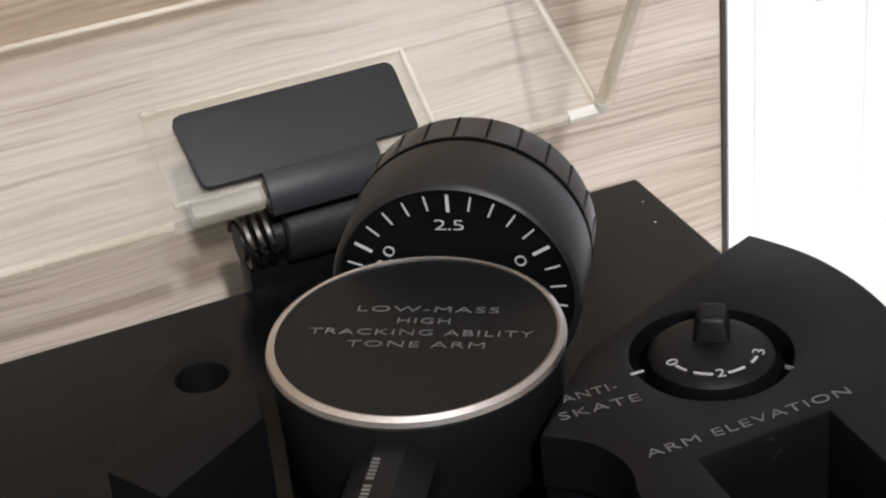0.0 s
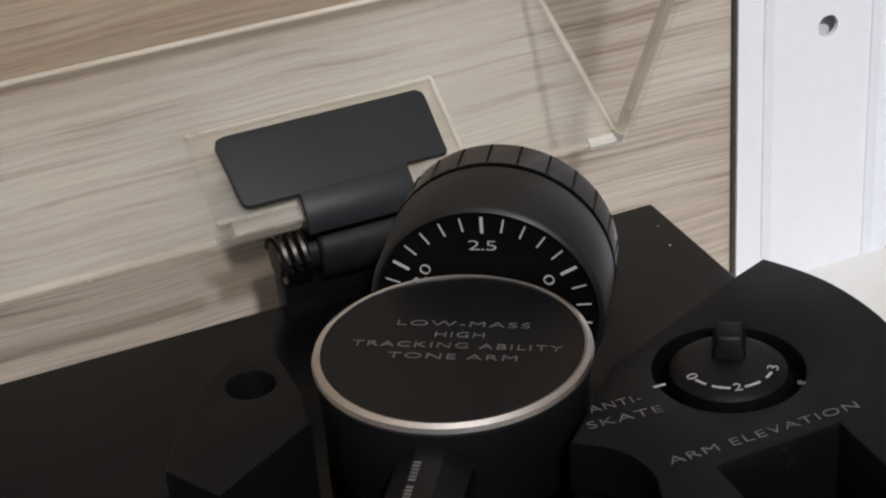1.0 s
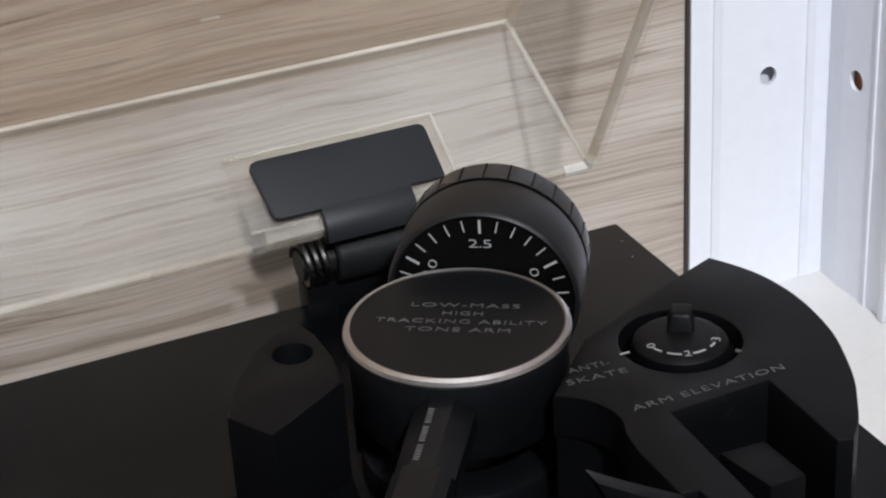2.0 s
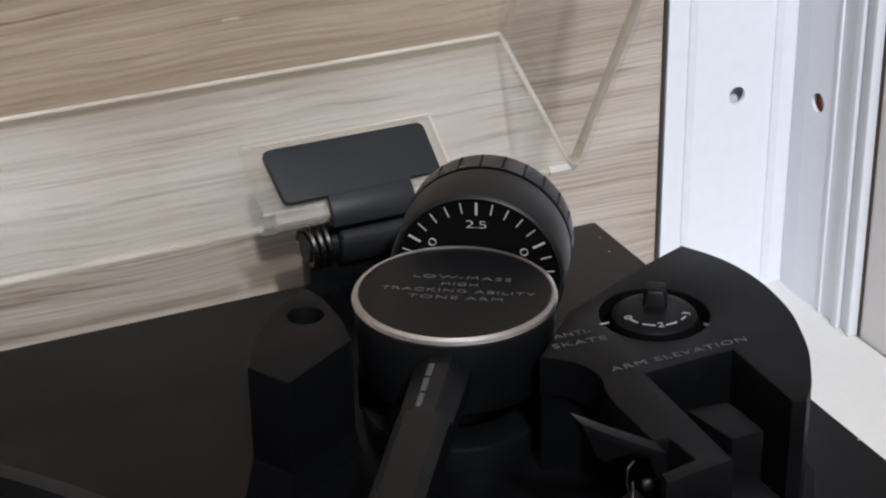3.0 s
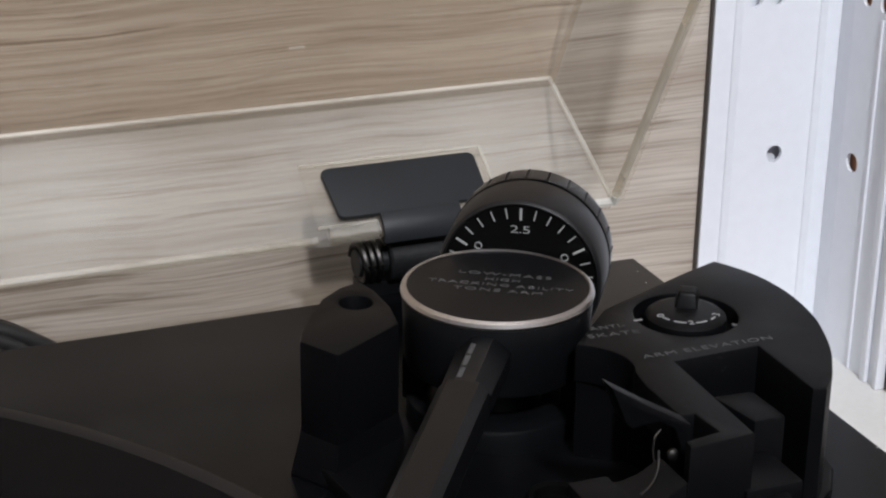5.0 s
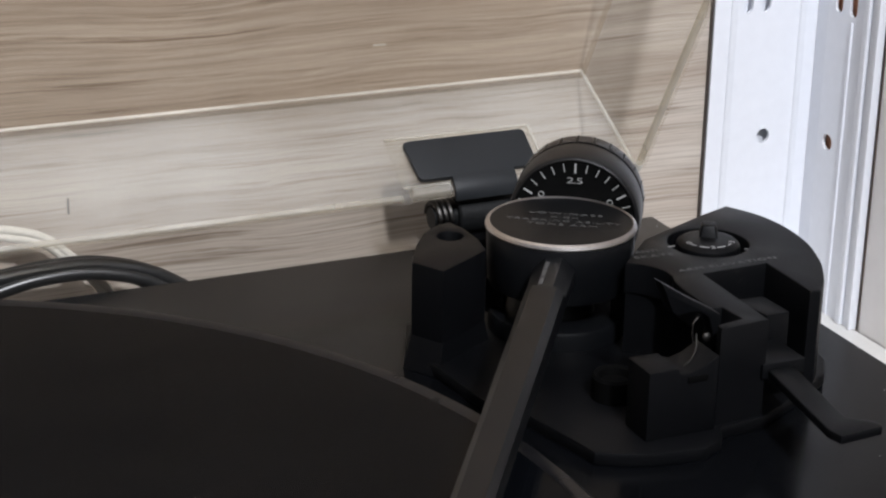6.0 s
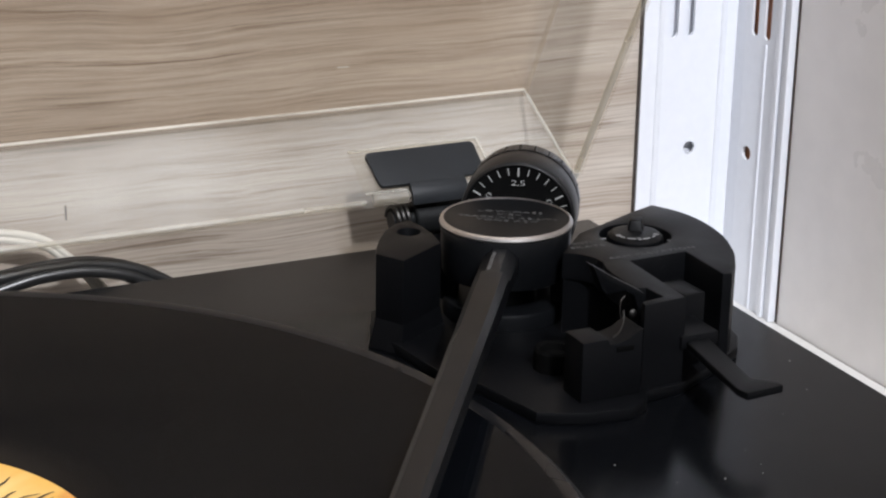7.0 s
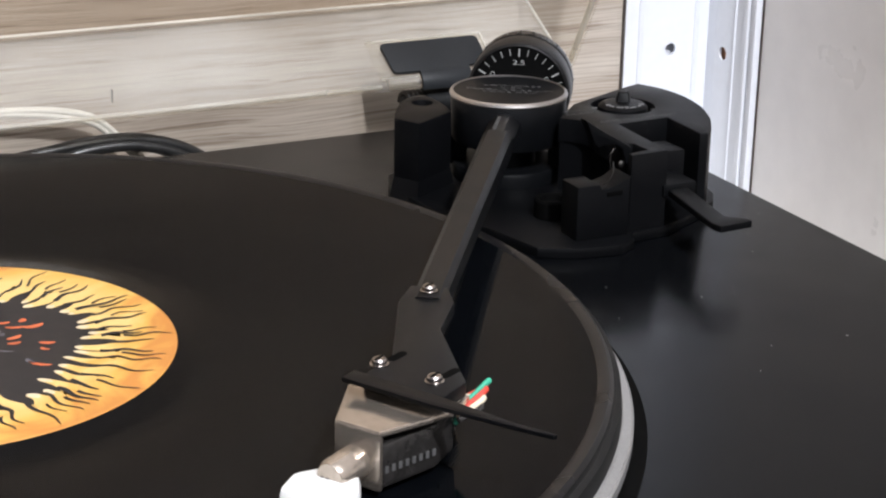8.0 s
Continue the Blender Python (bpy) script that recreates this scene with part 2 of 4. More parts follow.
def label_paper():
    """Yellow printed paper, blotched like flames, that turns orange brown towards its edge."""
    m, nt, p = nodes_of("orange_printed_label")
    n = nt.nodes
    tc = n.new("ShaderNodeTexCoord")
    t = n.new("ShaderNodeTexNoise")
    t.inputs["Scale"].default_value, t.inputs["Detail"].default_value = 38.0, 6.0
    t.inputs["Distortion"].default_value = 1.2
    link(nt, tc.outputs["Object"], t.inputs["Vector"])
    r = n.new("ShaderNodeValToRGB")
    e = r.color_ramp.elements
    e[0].position, e[0].color = 0.33, (0.56, 0.23, 0.05, 1)
    e[1].position, e[1].color = 0.66, (0.78, 0.54, 0.20, 1)
    mid = r.color_ramp.elements.new(0.48)
    mid.color = (0.71, 0.40, 0.09, 1)
    off = n.new("ShaderNodeVectorMath")
    off.operation = "SUBTRACT"
    off.inputs[1].default_value = (-0.1604, -0.0583, 0.0118)
    link(nt, tc.outputs["Object"], off.inputs[0])
    ln = n.new("ShaderNodeVectorMath")
    ln.operation = "LENGTH"
    link(nt, off.outputs["Vector"], ln.inputs[0])
    out = n.new("ShaderNodeMapRange")
    out.inputs["From Min"].default_value, out.inputs["From Max"].default_value = 0.033, 0.0515
    out.inputs["To Min"].default_value, out.inputs["To Max"].default_value = 0.17, -0.13
    link(nt, ln.outputs["Value"], out.inputs["Value"])
    add = n.new("ShaderNodeMath")
    add.operation = "ADD"
    link(nt, t.outputs["Fac"], add.inputs[0])
    link(nt, out.outputs["Result"], add.inputs[1])
    link(nt, add.outputs[0], r.inputs["Fac"])
    link(nt, r.outputs["Color"], p.inputs["Base Color"])
    p.inputs["Roughness"].default_value = 0.5
    return m


LABEL = label_paper()
ASH = plain("grey_printed_ink", (0.11, 0.10, 0.115), 0.5, vary=0.4)
INK = plain("black_printed_ink", (0.015, 0.0135, 0.015), 0.5, vary=0.3)
EMBER = plain("ember_red_ink", (0.55, 0.13, 0.05), 0.5, vary=0.4)


# ---- building helpers ----
def thing(name, at, label, category, group="", kind=""):
    ob = new(name)
    ob.empty_display_size = 0.01
    ob.location = at
    return tagged(ob, label, category, group, kind)


def finish(bm, name, material, smooth=None):
    bmesh.ops.recalc_face_normals(bm, faces=bm.faces)
    me = bpy.data.meshes.new(name)
    bm.to_mesh(me)
    bm.free()
    me.materials.append(material)
    if smooth is not None:
        me.shade_smooth()
        me.set_sharp_from_angle(angle=radians(smooth))
    return me


def part(name, bm, material, parent, label="", smooth=35):
    """Links a bmesh, given in world metres, as one mesh object under a thing or a part."""
    ob = new(name, finish(bm, name, material, smooth))
    ob.parent = parent
    if parent.type == "EMPTY":
        ob.matrix_parent_inverse = parent.matrix_basis.inverted()
    if label:
        ob["label"] = label
    return ob


def solid(name, bm, material, label, category="", kind="structure", smooth=35):
    ob = new(name, finish(bm, name, material, smooth))
    return tagged(ob, label, category, "", kind)


def soften(bm, width, segments=2, angle=30):
    if width <= 0:
        return bm
    edges = [e for e in bm.edges if len(e.link_faces) == 2 and e.calc_face_angle(0) > radians(angle)]
    bmesh.ops.bevel(bm, geom=edges, offset=width, segments=segments, profile=0.6, affect="EDGES", clamp_overlap=True)
    return bm


def box(lo, hi, bevel=0.0, m=None, segments=2):
    bm = bmesh.new()
    bmesh.ops.create_cube(bm, size=1.0)
    lo, hi = Vector(lo), Vector(hi)
    for v in bm.verts:
        v.co = Vector([lo[i] + (v.co[i] + 0.5) * (hi[i] - lo[i]) for i in range(3)])
    soften(bm, bevel, segments)
    if m is not None:
        bm.transform(m)
    return bm


def join(*bms):
    out = bms[0]
    for b in bms[1:]:
        me = bpy.data.meshes.new("tmp")
        b.to_mesh(me)
        b.free()
        out.from_mesh(me)
        bpy.data.meshes.remove(me)
    return out


def prism(outline, z0, z1, bevel=0.0, holes=(), m=None, segments=2, rim=False):
    """An upright slab of any outline, with holes right through it; rim: only its upper edges are rounded."""
    bm = bmesh.new()
    loops = []
    for ring in (outline, *holes):
        vs = [bm.verts.new((x, y, z0)) for x, y in ring]
        for a, b in zip(vs, vs[1:] + vs[:1]):
            bm.edges.new((a, b))
        loops.append(vs)
    if holes:
        bmesh.ops.triangle_fill(bm, use_beauty=True, use_dissolve=False, edges=bm.edges[:])
    else:
        bm.faces.new(loops[0])
    r = bmesh.ops.extrude_face_region(bm, geom=bm.faces[:])
    for v in r["geom"]:
        if isinstance(v, bmesh.types.BMVert):
            v.co.z = z1
    bmesh.ops.recalc_face_normals(bm, faces=bm.faces)
    if bevel:
        edges = [e for e in bm.edges if len(e.link_faces) == 2 and e.calc_face_angle(0) > radians(30)]
        if rim:
            edges = [e for e in edges if min(v.co.z for v in e.verts) > z1 - 1e-6]
        bmesh.ops.bevel(bm, geom=edges, offset=bevel, segments=segments, profile=0.6, affect="EDGES", clamp_overlap=True)
    if m is not None:
        bm.transform(m)
    return bm


def lathe(profile, steps=64, m=None, close=True):
    """A turned body: profile of (radius, height) from the bottom up, about z."""
    bm = bmesh.new()
    rings = []
    for r, z in profile:
        if r < 1e-6:
            rings.append([bm.verts.new((0, 0, z))])
        else:
            rings.append([bm.verts.new((r * math.cos(2 * math.pi * i / steps), r * math.sin(2 * math.pi * i / steps), z)) for i in range(steps)])
    for a, b in zip(rings, rings[1:]):
        for i in range(steps):
            k = (i + 1) % steps
            if len(a) == 1 and len(b) == 1:
                continue
            if len(a) == 1:
                bm.faces.new((a[0], b[i], b[k]))
            elif len(b) == 1:
                bm.faces.new((a[i], a[k], b[0]))
            else:
                bm.faces.new((a[i], a[k], b[k], b[i]))
    if close:
        for ring in (rings[0], rings[-1]):
            if len(ring) > 1:
                bm.faces.new(ring)
    if m is not None:
        bm.transform(m)
    return bm


def arc(cx, cy, r, a0, a1, n):
    return [(cx + r * math.cos(radians(a0 + (a1 - a0) * i / n)), cy + r * math.sin(radians(a0 + (a1 - a0) * i / n))) for i in range(n + 1)]


def ring(cx, cy, r, n=32):
    return arc(cx, cy, r, 0, 360 - 360 / n, n - 1)


def smooth_line(points, n=8):
    """A smooth line through points (Catmull-Rom)."""
    pts = [Vector(p) for p in points]
    pts = [2 * pts[0] - pts[1]] + pts + [2 * pts[-1] - pts[-2]]
    out = []
    for i in range(1, len(pts) - 2):
        a, b, c, d = pts[i - 1:i + 3]
        for k in range(n):
            t = k / n
            out.append(0.5 * ((2 * b) + (c - a) * t + (2 * a - 5 * b + 4 * c - d) * t * t + (3 * b - a - 3 * c + d) * t ** 3))
    out.append(pts[-2])
    return out


def tube(points, r, sides=12, n=8):
    line = smooth_line(points, n)
    bm = bmesh.new()
    rings = []
    up = Vector((0.03, 0.05, 1)).normalized()
    for i, p in enumerate(line):
        d = (line[min(i + 1, len(line) - 1)] - line[max(i - 1, 0)]).normalized()
        a = d.cross(up).normalized()
        b = a.cross(d)
        rings.append([bm.verts.new(p + r * (math.cos(2 * math.pi * k / sides) * a + math.sin(2 * math.pi * k / sides) * b)) for k in range(sides)])
    for a, b in zip(rings, rings[1:]):
        for k in range(sides):
            bm.faces.new((a[k], a[(k + 1) % sides], b[(k + 1) % sides], b[k]))
    bm.faces.new(rings[0])
    bm.faces.new(rings[-1])
    return bm


def lettering(text, size, m, depth=0.00006, spread=1.0, wide=1.0):
    """Raised print of the built-in font, centred, lying in the xy plane of m."""
    cu = bpy.data.curves.new("print", "FONT")
    cu.body, cu.size, cu.align_x, cu.align_y = text, size, "CENTER", "CENTER"
    cu.space_character, cu.extrude, cu.resolution_u, cu.offset = spread, depth, 3, -0.014 * size
    ob = bpy.data.objects.new("print", cu)
    scene.collection.objects.link(ob)
    me = ob.to_mesh()
    bm = bmesh.new()
    bm.from_mesh(me)
    ob.to_mesh_clear()
    bpy.data.objects.remove(ob)
    bpy.data.curves.remove(cu)
    bm.transform(m @ Matrix.Diagonal((wide, 1, 1, 1)))
    return bm


def axes(origin, x, y):
    """A pose with its x and y along the given ways."""
    x = Vector(x).normalized()
    z = x.cross(Vector(y)).normalized()
    y = z.cross(x)
    m = Matrix((x, y, z)).transposed().to_4x4()
    m.translation = Vector(origin)
    return m


# ---- the plan (metres; plinth top is z = 0) ----
SHELF_Z = -0.0445
WOOD_Y = 0.1284
EDGE_X, EDGE_Y = 0.0879, 0.0969
PIVOT = Vector((0.0248, 0.0312, 0.0))
BACK = Vector((0.5520, 0.8338, 0.0)).normalized()
SIDE = Vector((BACK.y, -BACK.x, 0.0))
SPINDLE = Vector((-0.1604, -0.0583, 0.0))
RECORD_R = 0.1453
TOP = 0.0248

# ---- the setting ----
solid("wall_back", box((-1.3, WOOD_Y, SHELF_Z - 0.9), (0.1222, WOOD_Y + 0.018, 1.6)), WOOD, "greige ash wood laminate back panel with dark horizontal grain", "wall")
solid("wall_right", box((0.1590, -1.0, SHELF_Z - 0.9), (0.177, 0.0944, 1.6), 0.001), PANEL, "pale grey smooth side panel of the shelf unit", "wall")
solid("wall_corner", box((0.1226, WOOD_Y + 0.012, SHELF_Z - 0.9), (0.60, WOOD_Y + 0.030, 1.6)), PANEL, "pale grey panel in the corner behind the upright", "wall")
solid("shelf", box((-1.25, -0.36, SHELF_Z - 0.025), (0.1588, WOOD_Y - 0.0005, SHELF_Z), 0.001), SHELF, "white laminate shelf board under the turntable", "shelf")
# added room shell, out of view, that shapes the bounced light
solid("floor", box((-2.2, -3.2, -0.97), (2.0, 0.6, -0.95)), ROOMFLOOR, "unseen brown floor, added to close the room", "floor")
solid("ceiling", box((-2.2, -3.2, 1.75), (2.0, 0.6, 1.77)), CEILING, "unseen pale ceiling, added to bounce the lamp's light down", "ceiling")
solid("wall_front", box((-2.2, -3.22, -0.97), (2.0, -3.2, 1.77)), ROOM, "unseen grey room wall, added to limit fill light", "wall")
solid("wall_left", box((-2.22, -3.2, -0.97), (-2.2, 0.6, 1.77)), ROOM, "unseen grey room wall, added to limit fill light", "wall")
solid("wall_far", box((2.0, -3.2, -0.97), (2.02, 0.6, 1.77)), ROOM, "unseen grey room wall, added to limit fill light", "wall")
solid("wall_rear", box((-2.2, 0.6, -0.97), (2.0, 0.62, 1.77)), ROOM, "unseen grey room wall, added to limit fill light", "wall")
# strip that paints the shadow line beside the upright
solid("seam_shade", box((0.1219, 0.1275, SHELF_Z), (0.1226, WOOD_Y + 0.0005, 0.9)), SEAM, "thin dark strip painted for the shade between wood panel and steel upright", "seam")


def upright():
    t = thing("steel_upright", (0.14, 0.12, SHELF_Z), "white painted slotted steel corner upright with round holes", "shelf post")
    y0, th = 0.1270, 0.0010
    m = axes((0, y0, 0), (1, 0, 0), (0, 0, 1))

    def slot(u, v0, v1, w):
        return arc(u, v1 - w / 2, w / 2, 0, 180, 8) + arc(u, v0 + w / 2, w / 2, 180, 360, 8)

    holes = [ring(0.1422, 0.0085 + 0.08 * k, 0.0022, 24) for k in range(7)]
    holes += [slot(u, 0.0465 + 0.08 * k, 0.066 + 0.08 * k, 0.0036) for k in range(7) for u in (0.1337, 0.1398)]
    part("front_flange", prism([(0.1227, SHELF_Z), (0.1582, SHELF_Z), (0.1582, 0.7), (0.1227, 0.7)], -th, 0, 0, holes, m), PAINT, t, smooth=None)
    for u in (0.1292, 0.1530):
        part("rib", box((u - 0.0011, y0 - 0.0004, SHELF_Z), (u + 0.0011, y0 + 0.0002, 0.7), 0.0003), PAINT, t)
    part("inner_web", box((0.1229, y0 + 0.0038, SHELF_Z), (0.1580, y0 + 0.0046, 0.7)), PAINT, t, smooth=None)
    m2 = axes((0.1573, 0, 0), (0, -1, 0), (0, 0, 1))
    holes = [ring(-0.1155, 0.0081 + 0.08 * k, 0.0024, 24) for k in range(7)]
    holes += [slot(u, 0.0475 + 0.08 * k, 0.067 + 0.08 * k, 0.0036) for k in range(7) for u in (-0.1155, -0.1085)]
    part("side_flange", prism([(-0.1205, SHELF_Z), (-0.0955, SHELF_Z), (-0.0955, 0.7), (-0.1205, 0.7)], -th, 0, 0, holes, m2), PAINT, t, smooth=None)
    # added slant: turned from the lamp, its shape gives the shadow strip
    part("corner", prism([(0.1573, 0.1205), (0.1583, 0.1205), (0.1592, y0 - 0.0001), (0.1582, y0 - 0.0001)], SHELF_Z, 0.7), PAINT, t, "inner corner strip, tilted from the lamp to stand in for a shadow", smooth=None)
    part("rib", box((0.1568, 0.1080, SHELF_Z), (0.1574, 0.1088, 0.046), 0.0002), PAINT, t)
    part("rib", box((0.1560, 0.0995, SHELF_Z), (0.1574, 0.1018, 0.7), 0.0005), PAINT, t)
    part("side_lip", box((0.1562, 0.0948, SHELF_Z), (0.1589, 0.0962, 0.7), 0.0004), PAINT, t)
    return t


upright()
# strip that paints the shaded groove at the panel's edge
solid("gap_shade", box((0.1587, 0.0941, SHELF_Z), (0.15898, 0.0947, 0.7)), SEAM, "thin brown strip painted for the shaded gap between the upright and the side panel", "seam")
solid("trim_side", box((0.1594, 0.1000, SHELF_Z), (0.1640, 0.1190, 0.7)), COPPER, "orange brown raw board behind the holes", "board")

# ---- turntable ----
deck = thing("turntable", (-0.13, -0.07, SHELF_Z), "black turntable with open clear dust cover on a white shelf", "turntable")
plinth = part("plinth", box((-0.352, -0.262, SHELF_Z + 0.012), (EDGE_X, EDGE_Y, 0.0), 0.0010, segments=3), PLINTH, deck, "satin black lacquered plinth")
for fx in (-0.32, 0.055):
    for fy in (-0.22, 0.065):
        part("foot", lathe([(0.017, SHELF_Z), (0.019, SHELF_Z + 0.003), (0.019, SHELF_Z + 0.013)], 24, Matrix.Translation((fx, fy, 0))), RUBBER, deck)

at_spindle = Matrix.Translation(SPINDLE)
platter = part("platter", lathe([(0.120, 0.0012), (0.1488, 0.0012), (0.1499, 0.0020), (0.1499, 0.0042), (0.1494, 0.0048), (0.1478, 0.0050), (0.1474, 0.0054), (0.120, 0.0054)], 200, at_spindle), RIMALU, deck, "turned aluminium platter with a bright rim")
part("mat", lathe([(0.0, 0.0054), (0.1472, 0.0054), (0.1474, 0.0060), (0.1470, 0.0098), (0.1460, 0.0106), (0.0, 0.0106)], 160, at_spindle), RUBBER, platter, "thick black rubber mat")
part("spindle", lathe([(0.0036, 0.009), (0.0036, 0.0165), (0.0026, 0.0190), (0.0, 0.0198)], 24, at_spindle), CHROME, platter)
# flat dark ring on the plinth paints the gap's shade
part("platter_gap_shade", lathe([(0.1490, 0.0), (0.1490, 0.0004), (0.1530, 0.0004), (0.1530, 0.0)], 160, at_spindle, False), DARK, deck, "dark ring painted for the shaded gap round the platter")

# ---- record ----
record = thing("vinyl_record", (SPINDLE.x, SPINDLE.y, 0.0106), "black vinyl record with an orange flame printed label", "record")
disc = new("disc", finish(lathe([(0.0037, 0.0), (RECORD_R - 0.001, 0.0), (RECORD_R, 0.0006), (RECORD_R - 0.0010, 0.0013), (RECORD_R - 0.005, 0.0011),
                                 (0.066, 0.0011), (0.065, 0.0009), (0.055, 0.0009), (0.054, 0.0012), (0.0037, 0.0012), (0.0037, 0.0)], 240, None, False), "disc", VINYL, 30))
disc.parent = record
part("rim_bead", lathe([(RECORD_R - 0.0034, 0.0118), (RECORD_R - 0.0026, 0.0122), (RECORD_R - 0.0008, 0.0122), (RECORD_R + 0.0001, 0.0113), (RECORD_R - 0.0006, 0.0107)], 200, at_spindle, False), BEAD, record, "smooth outer edge of the record")
LZ = 0.0106 + 0.0012
paper = part("paper_label", lathe([(0.0037, LZ), (0.0515, LZ), (0.0513, LZ + 0.00015), (0.0037, LZ + 0.00015)], 128, at_spindle), LABEL, record, "orange and yellow paper label with black flame tendrils")
LZ += 0.00022


def label_point(r, a, z):
    return (SPINDLE.x + r * math.cos(a), SPINDLE.y + r * math.sin(a), z)


def ribbon(bm, r0, r1, a, width, wave, z, steps=16):
    """A wavy tongue of print from r0 to r1 that runs along a radius; width gives its half width on the way."""
    ph, k, amp = wave
    rows = []
    for q in range(steps + 1):
        f = q / steps
        r = r0 + (r1 - r0) * f
        b, h = amp * math.sin(k * r + ph) / r, width(f) / r
        rows.append((bm.verts.new(label_point(r, a + b - h, z)), bm.verts.new(label_point(r, a + b + h, z))))
    for (p, q), (u, v) in zip(rows, rows[1:]):
        bm.faces.new((p, u, v, q))


def dark_middle():
    bm = bmesh.new()
    rim = []
    for i in range(360):
        a = 2 * math.pi * i / 360
        rim.append(bm.verts.new(label_point(0.0378 + 0.0008 * math.sin(23 * a) + 0.0006 * math.sin(41 * a + 1), a, LZ)))
    hub = [bm.verts.new(label_point(0.0038, 2 * math.pi * i / 360, LZ)) for i in range(360)]
    for i in range(360):
        bm.faces.new((rim[i], rim[(i + 1) % 360], hub[(i + 1) % 360], hub[i]))
    return bm


def flames():
    """Golden tongues with pale round tips that lick inward over the dark middle, and thin dark lines that run outward between them."""
    rnd = random.Random(7)
    gold, tips, dark = bmesh.new(), bmesh.new(), bmesh.new()
    n = 52
    ways = [2 * math.pi * (i + rnd.uniform(-0.24, 0.24)) / n for i in range(n)]
    for a, b in zip(ways, ways[1:] + [ways[0] + 2 * math.pi]):
        r1, w = rnd.uniform(0.0280, 0.0345), rnd.uniform(0.0010, 0.0017)
        wave = (rnd.uniform(0, 6), rnd.uniform(300, 600), rnd.uniform(0.0003, 0.0008))
        body = lambda f: max(0.00002, (0.0024 * (1 - f) ** 2 + w * (0.45 + 0.35 * f)) * min(1.0, math.sqrt(max(0.0, 1 - f) * 7)))
        ribbon(gold, 0.0394, r1, a, body, wave, LZ + 0.00005)
        pale = rnd.uniform(0.0014, 0.0040)
        ribbon(tips, r1 + pale, r1 - 0.0001, a, lambda f: max(0.00002, 0.9 * body(1 - (1 - f) * pale / (0.0394 - r1)) * min(1.0, 2.5 * f)), wave, LZ + 0.00009, 8)
        half = rnd.uniform(0.0004, 0.00075)
        line = lambda f: half * (1 - f) ** 0.8 + 0.00012
        swing = (rnd.uniform(0, 6), rnd.uniform(450, 800), rnd.uniform(0.0004, 0.0008))
        ribbon(dark, 0.0352, rnd.uniform(0.0425, 0.0502), (a + b) / 2, line, swing, LZ + 0.00013, 22)
        if rnd.random() < 0.45:
            half *= 0.5
            ribbon(dark, 0.0400, rnd.uniform(0.0455, 0.0506), a, line, swing, LZ + 0.00013, 16)
    return gold, tips, dark


part("dark_print", dark_middle(), INK, paper, "black printed middle", smooth=None)
gold_print, tip_print, line_print = flames()
part("flame_print", gold_print, LABEL, paper, "golden printed flame tongues", smooth=None)
part("tip_print", tip_print, CREAM, paper, "pale printed flame tips", smooth=None)
part("tendril_print", line_print, INK, paper, "thin dark printed tendrils", smooth=None)


def embers(seed, count, low, high):
    rnd = random.Random(seed)
    bm = bmesh.new()
    for i in range(count):
        a, r = rnd.uniform(0, 6.283), rnd.uniform(low, high)
        c = Vector((SPINDLE.x + r * math.cos(a), SPINDLE.y + r * math.sin(a), LZ + 0.00010))
        t, l, w = a + rnd.uniform(-0.6, 0.6), rnd.uniform(0.0010, 0.0030), rnd.uniform(0.0004, 0.0010)
        d, e = Vector((math.cos(t), math.sin(t), 0)), Vector((-math.sin(t), math.cos(t), 0))
        vs = [bm.verts.new(c + d * l * math.cos(q) + e * (w * math.sin(q) + 0.25 * l * math.cos(q) ** 2)) for q in [6.283 * k / 10 for k in range(10)]]
        bm.faces.new(vs)
    return bm


part("ember_print", embers(3, 22, 0.010, 0.025), EMBER, paper, "small red printed flecks", smooth=None)
part("ash_print", embers(9, 12, 0.008, 0.024), ASH, paper, "small grey printed flecks", smooth=None)

# ---- tonearm base ----
base = part("tonearm_base", prism([(-0.0138, 0.0292), (-0.0112, 0.0215), (-0.0081, -0.0013), (-0.0025, -0.0103), (0.0021, -0.0302), (0.0068, -0.0330), (0.0130, -0.0354), (0.0240, -0.0370),
                                   (0.0298, -0.0338), (0.0318, -0.0298), (0.0430, -0.0288), (0.0600, -0.0200), (0.0675, -0.0150), (0.0720, -0.0085), (0.0760, 0.0080), (0.0750, 0.0250), (0.0700, 0.0350), (0.0400, 0.0440), (0.0050, 0.0500), (-0.0080, 0.0440)],
                                  0.0, 0.0030, 0.0007), BLACK, deck, "black moulded tonearm base with knob and lever")

KNOB = (0.0546, 0.0157)
HOLE_R = 0.0093
sector = [(p.x, p.y) for p in smooth_line([(x, y, 0) for x, y in [(0.0720, 0.0362), (0.0748, 0.0308), (0.0765, 0.0255), (0.0772, 0.0190), (0.0768, 0.0125), (0.0756, 0.0060), (0.0735, 0.0000), (0.0710, -0.0058), (0.0680, -0.0108), (0.0652, -0.0150), (0.0619, -0.0186)]], 4)]
sector += [(0.0596, -0.0180), (0.0599, -0.0003), (0.0435, -0.0008), (0.0427, -0.0281), (0.0308, -0.0290), (0.0312, -0.0267), (0.0376, -0.0256), (0.0370, -0.0190), (0.0345, -0.0186)]
sector += [*[(p.x, p.y) for p in smooth_line([(0.0345, -0.0075, 0), (0.0352, -0.0026, 0), (0.0363, 0.0006, 0), (0.0362, 0.0042, 0), (0.0345, 0.0078, 0), (0.0308, 0.0113, 0)], 4)], (0.0420, 0.0228), (0.0630, 0.0326)]
hook = sector.index((0.0427, -0.0281))
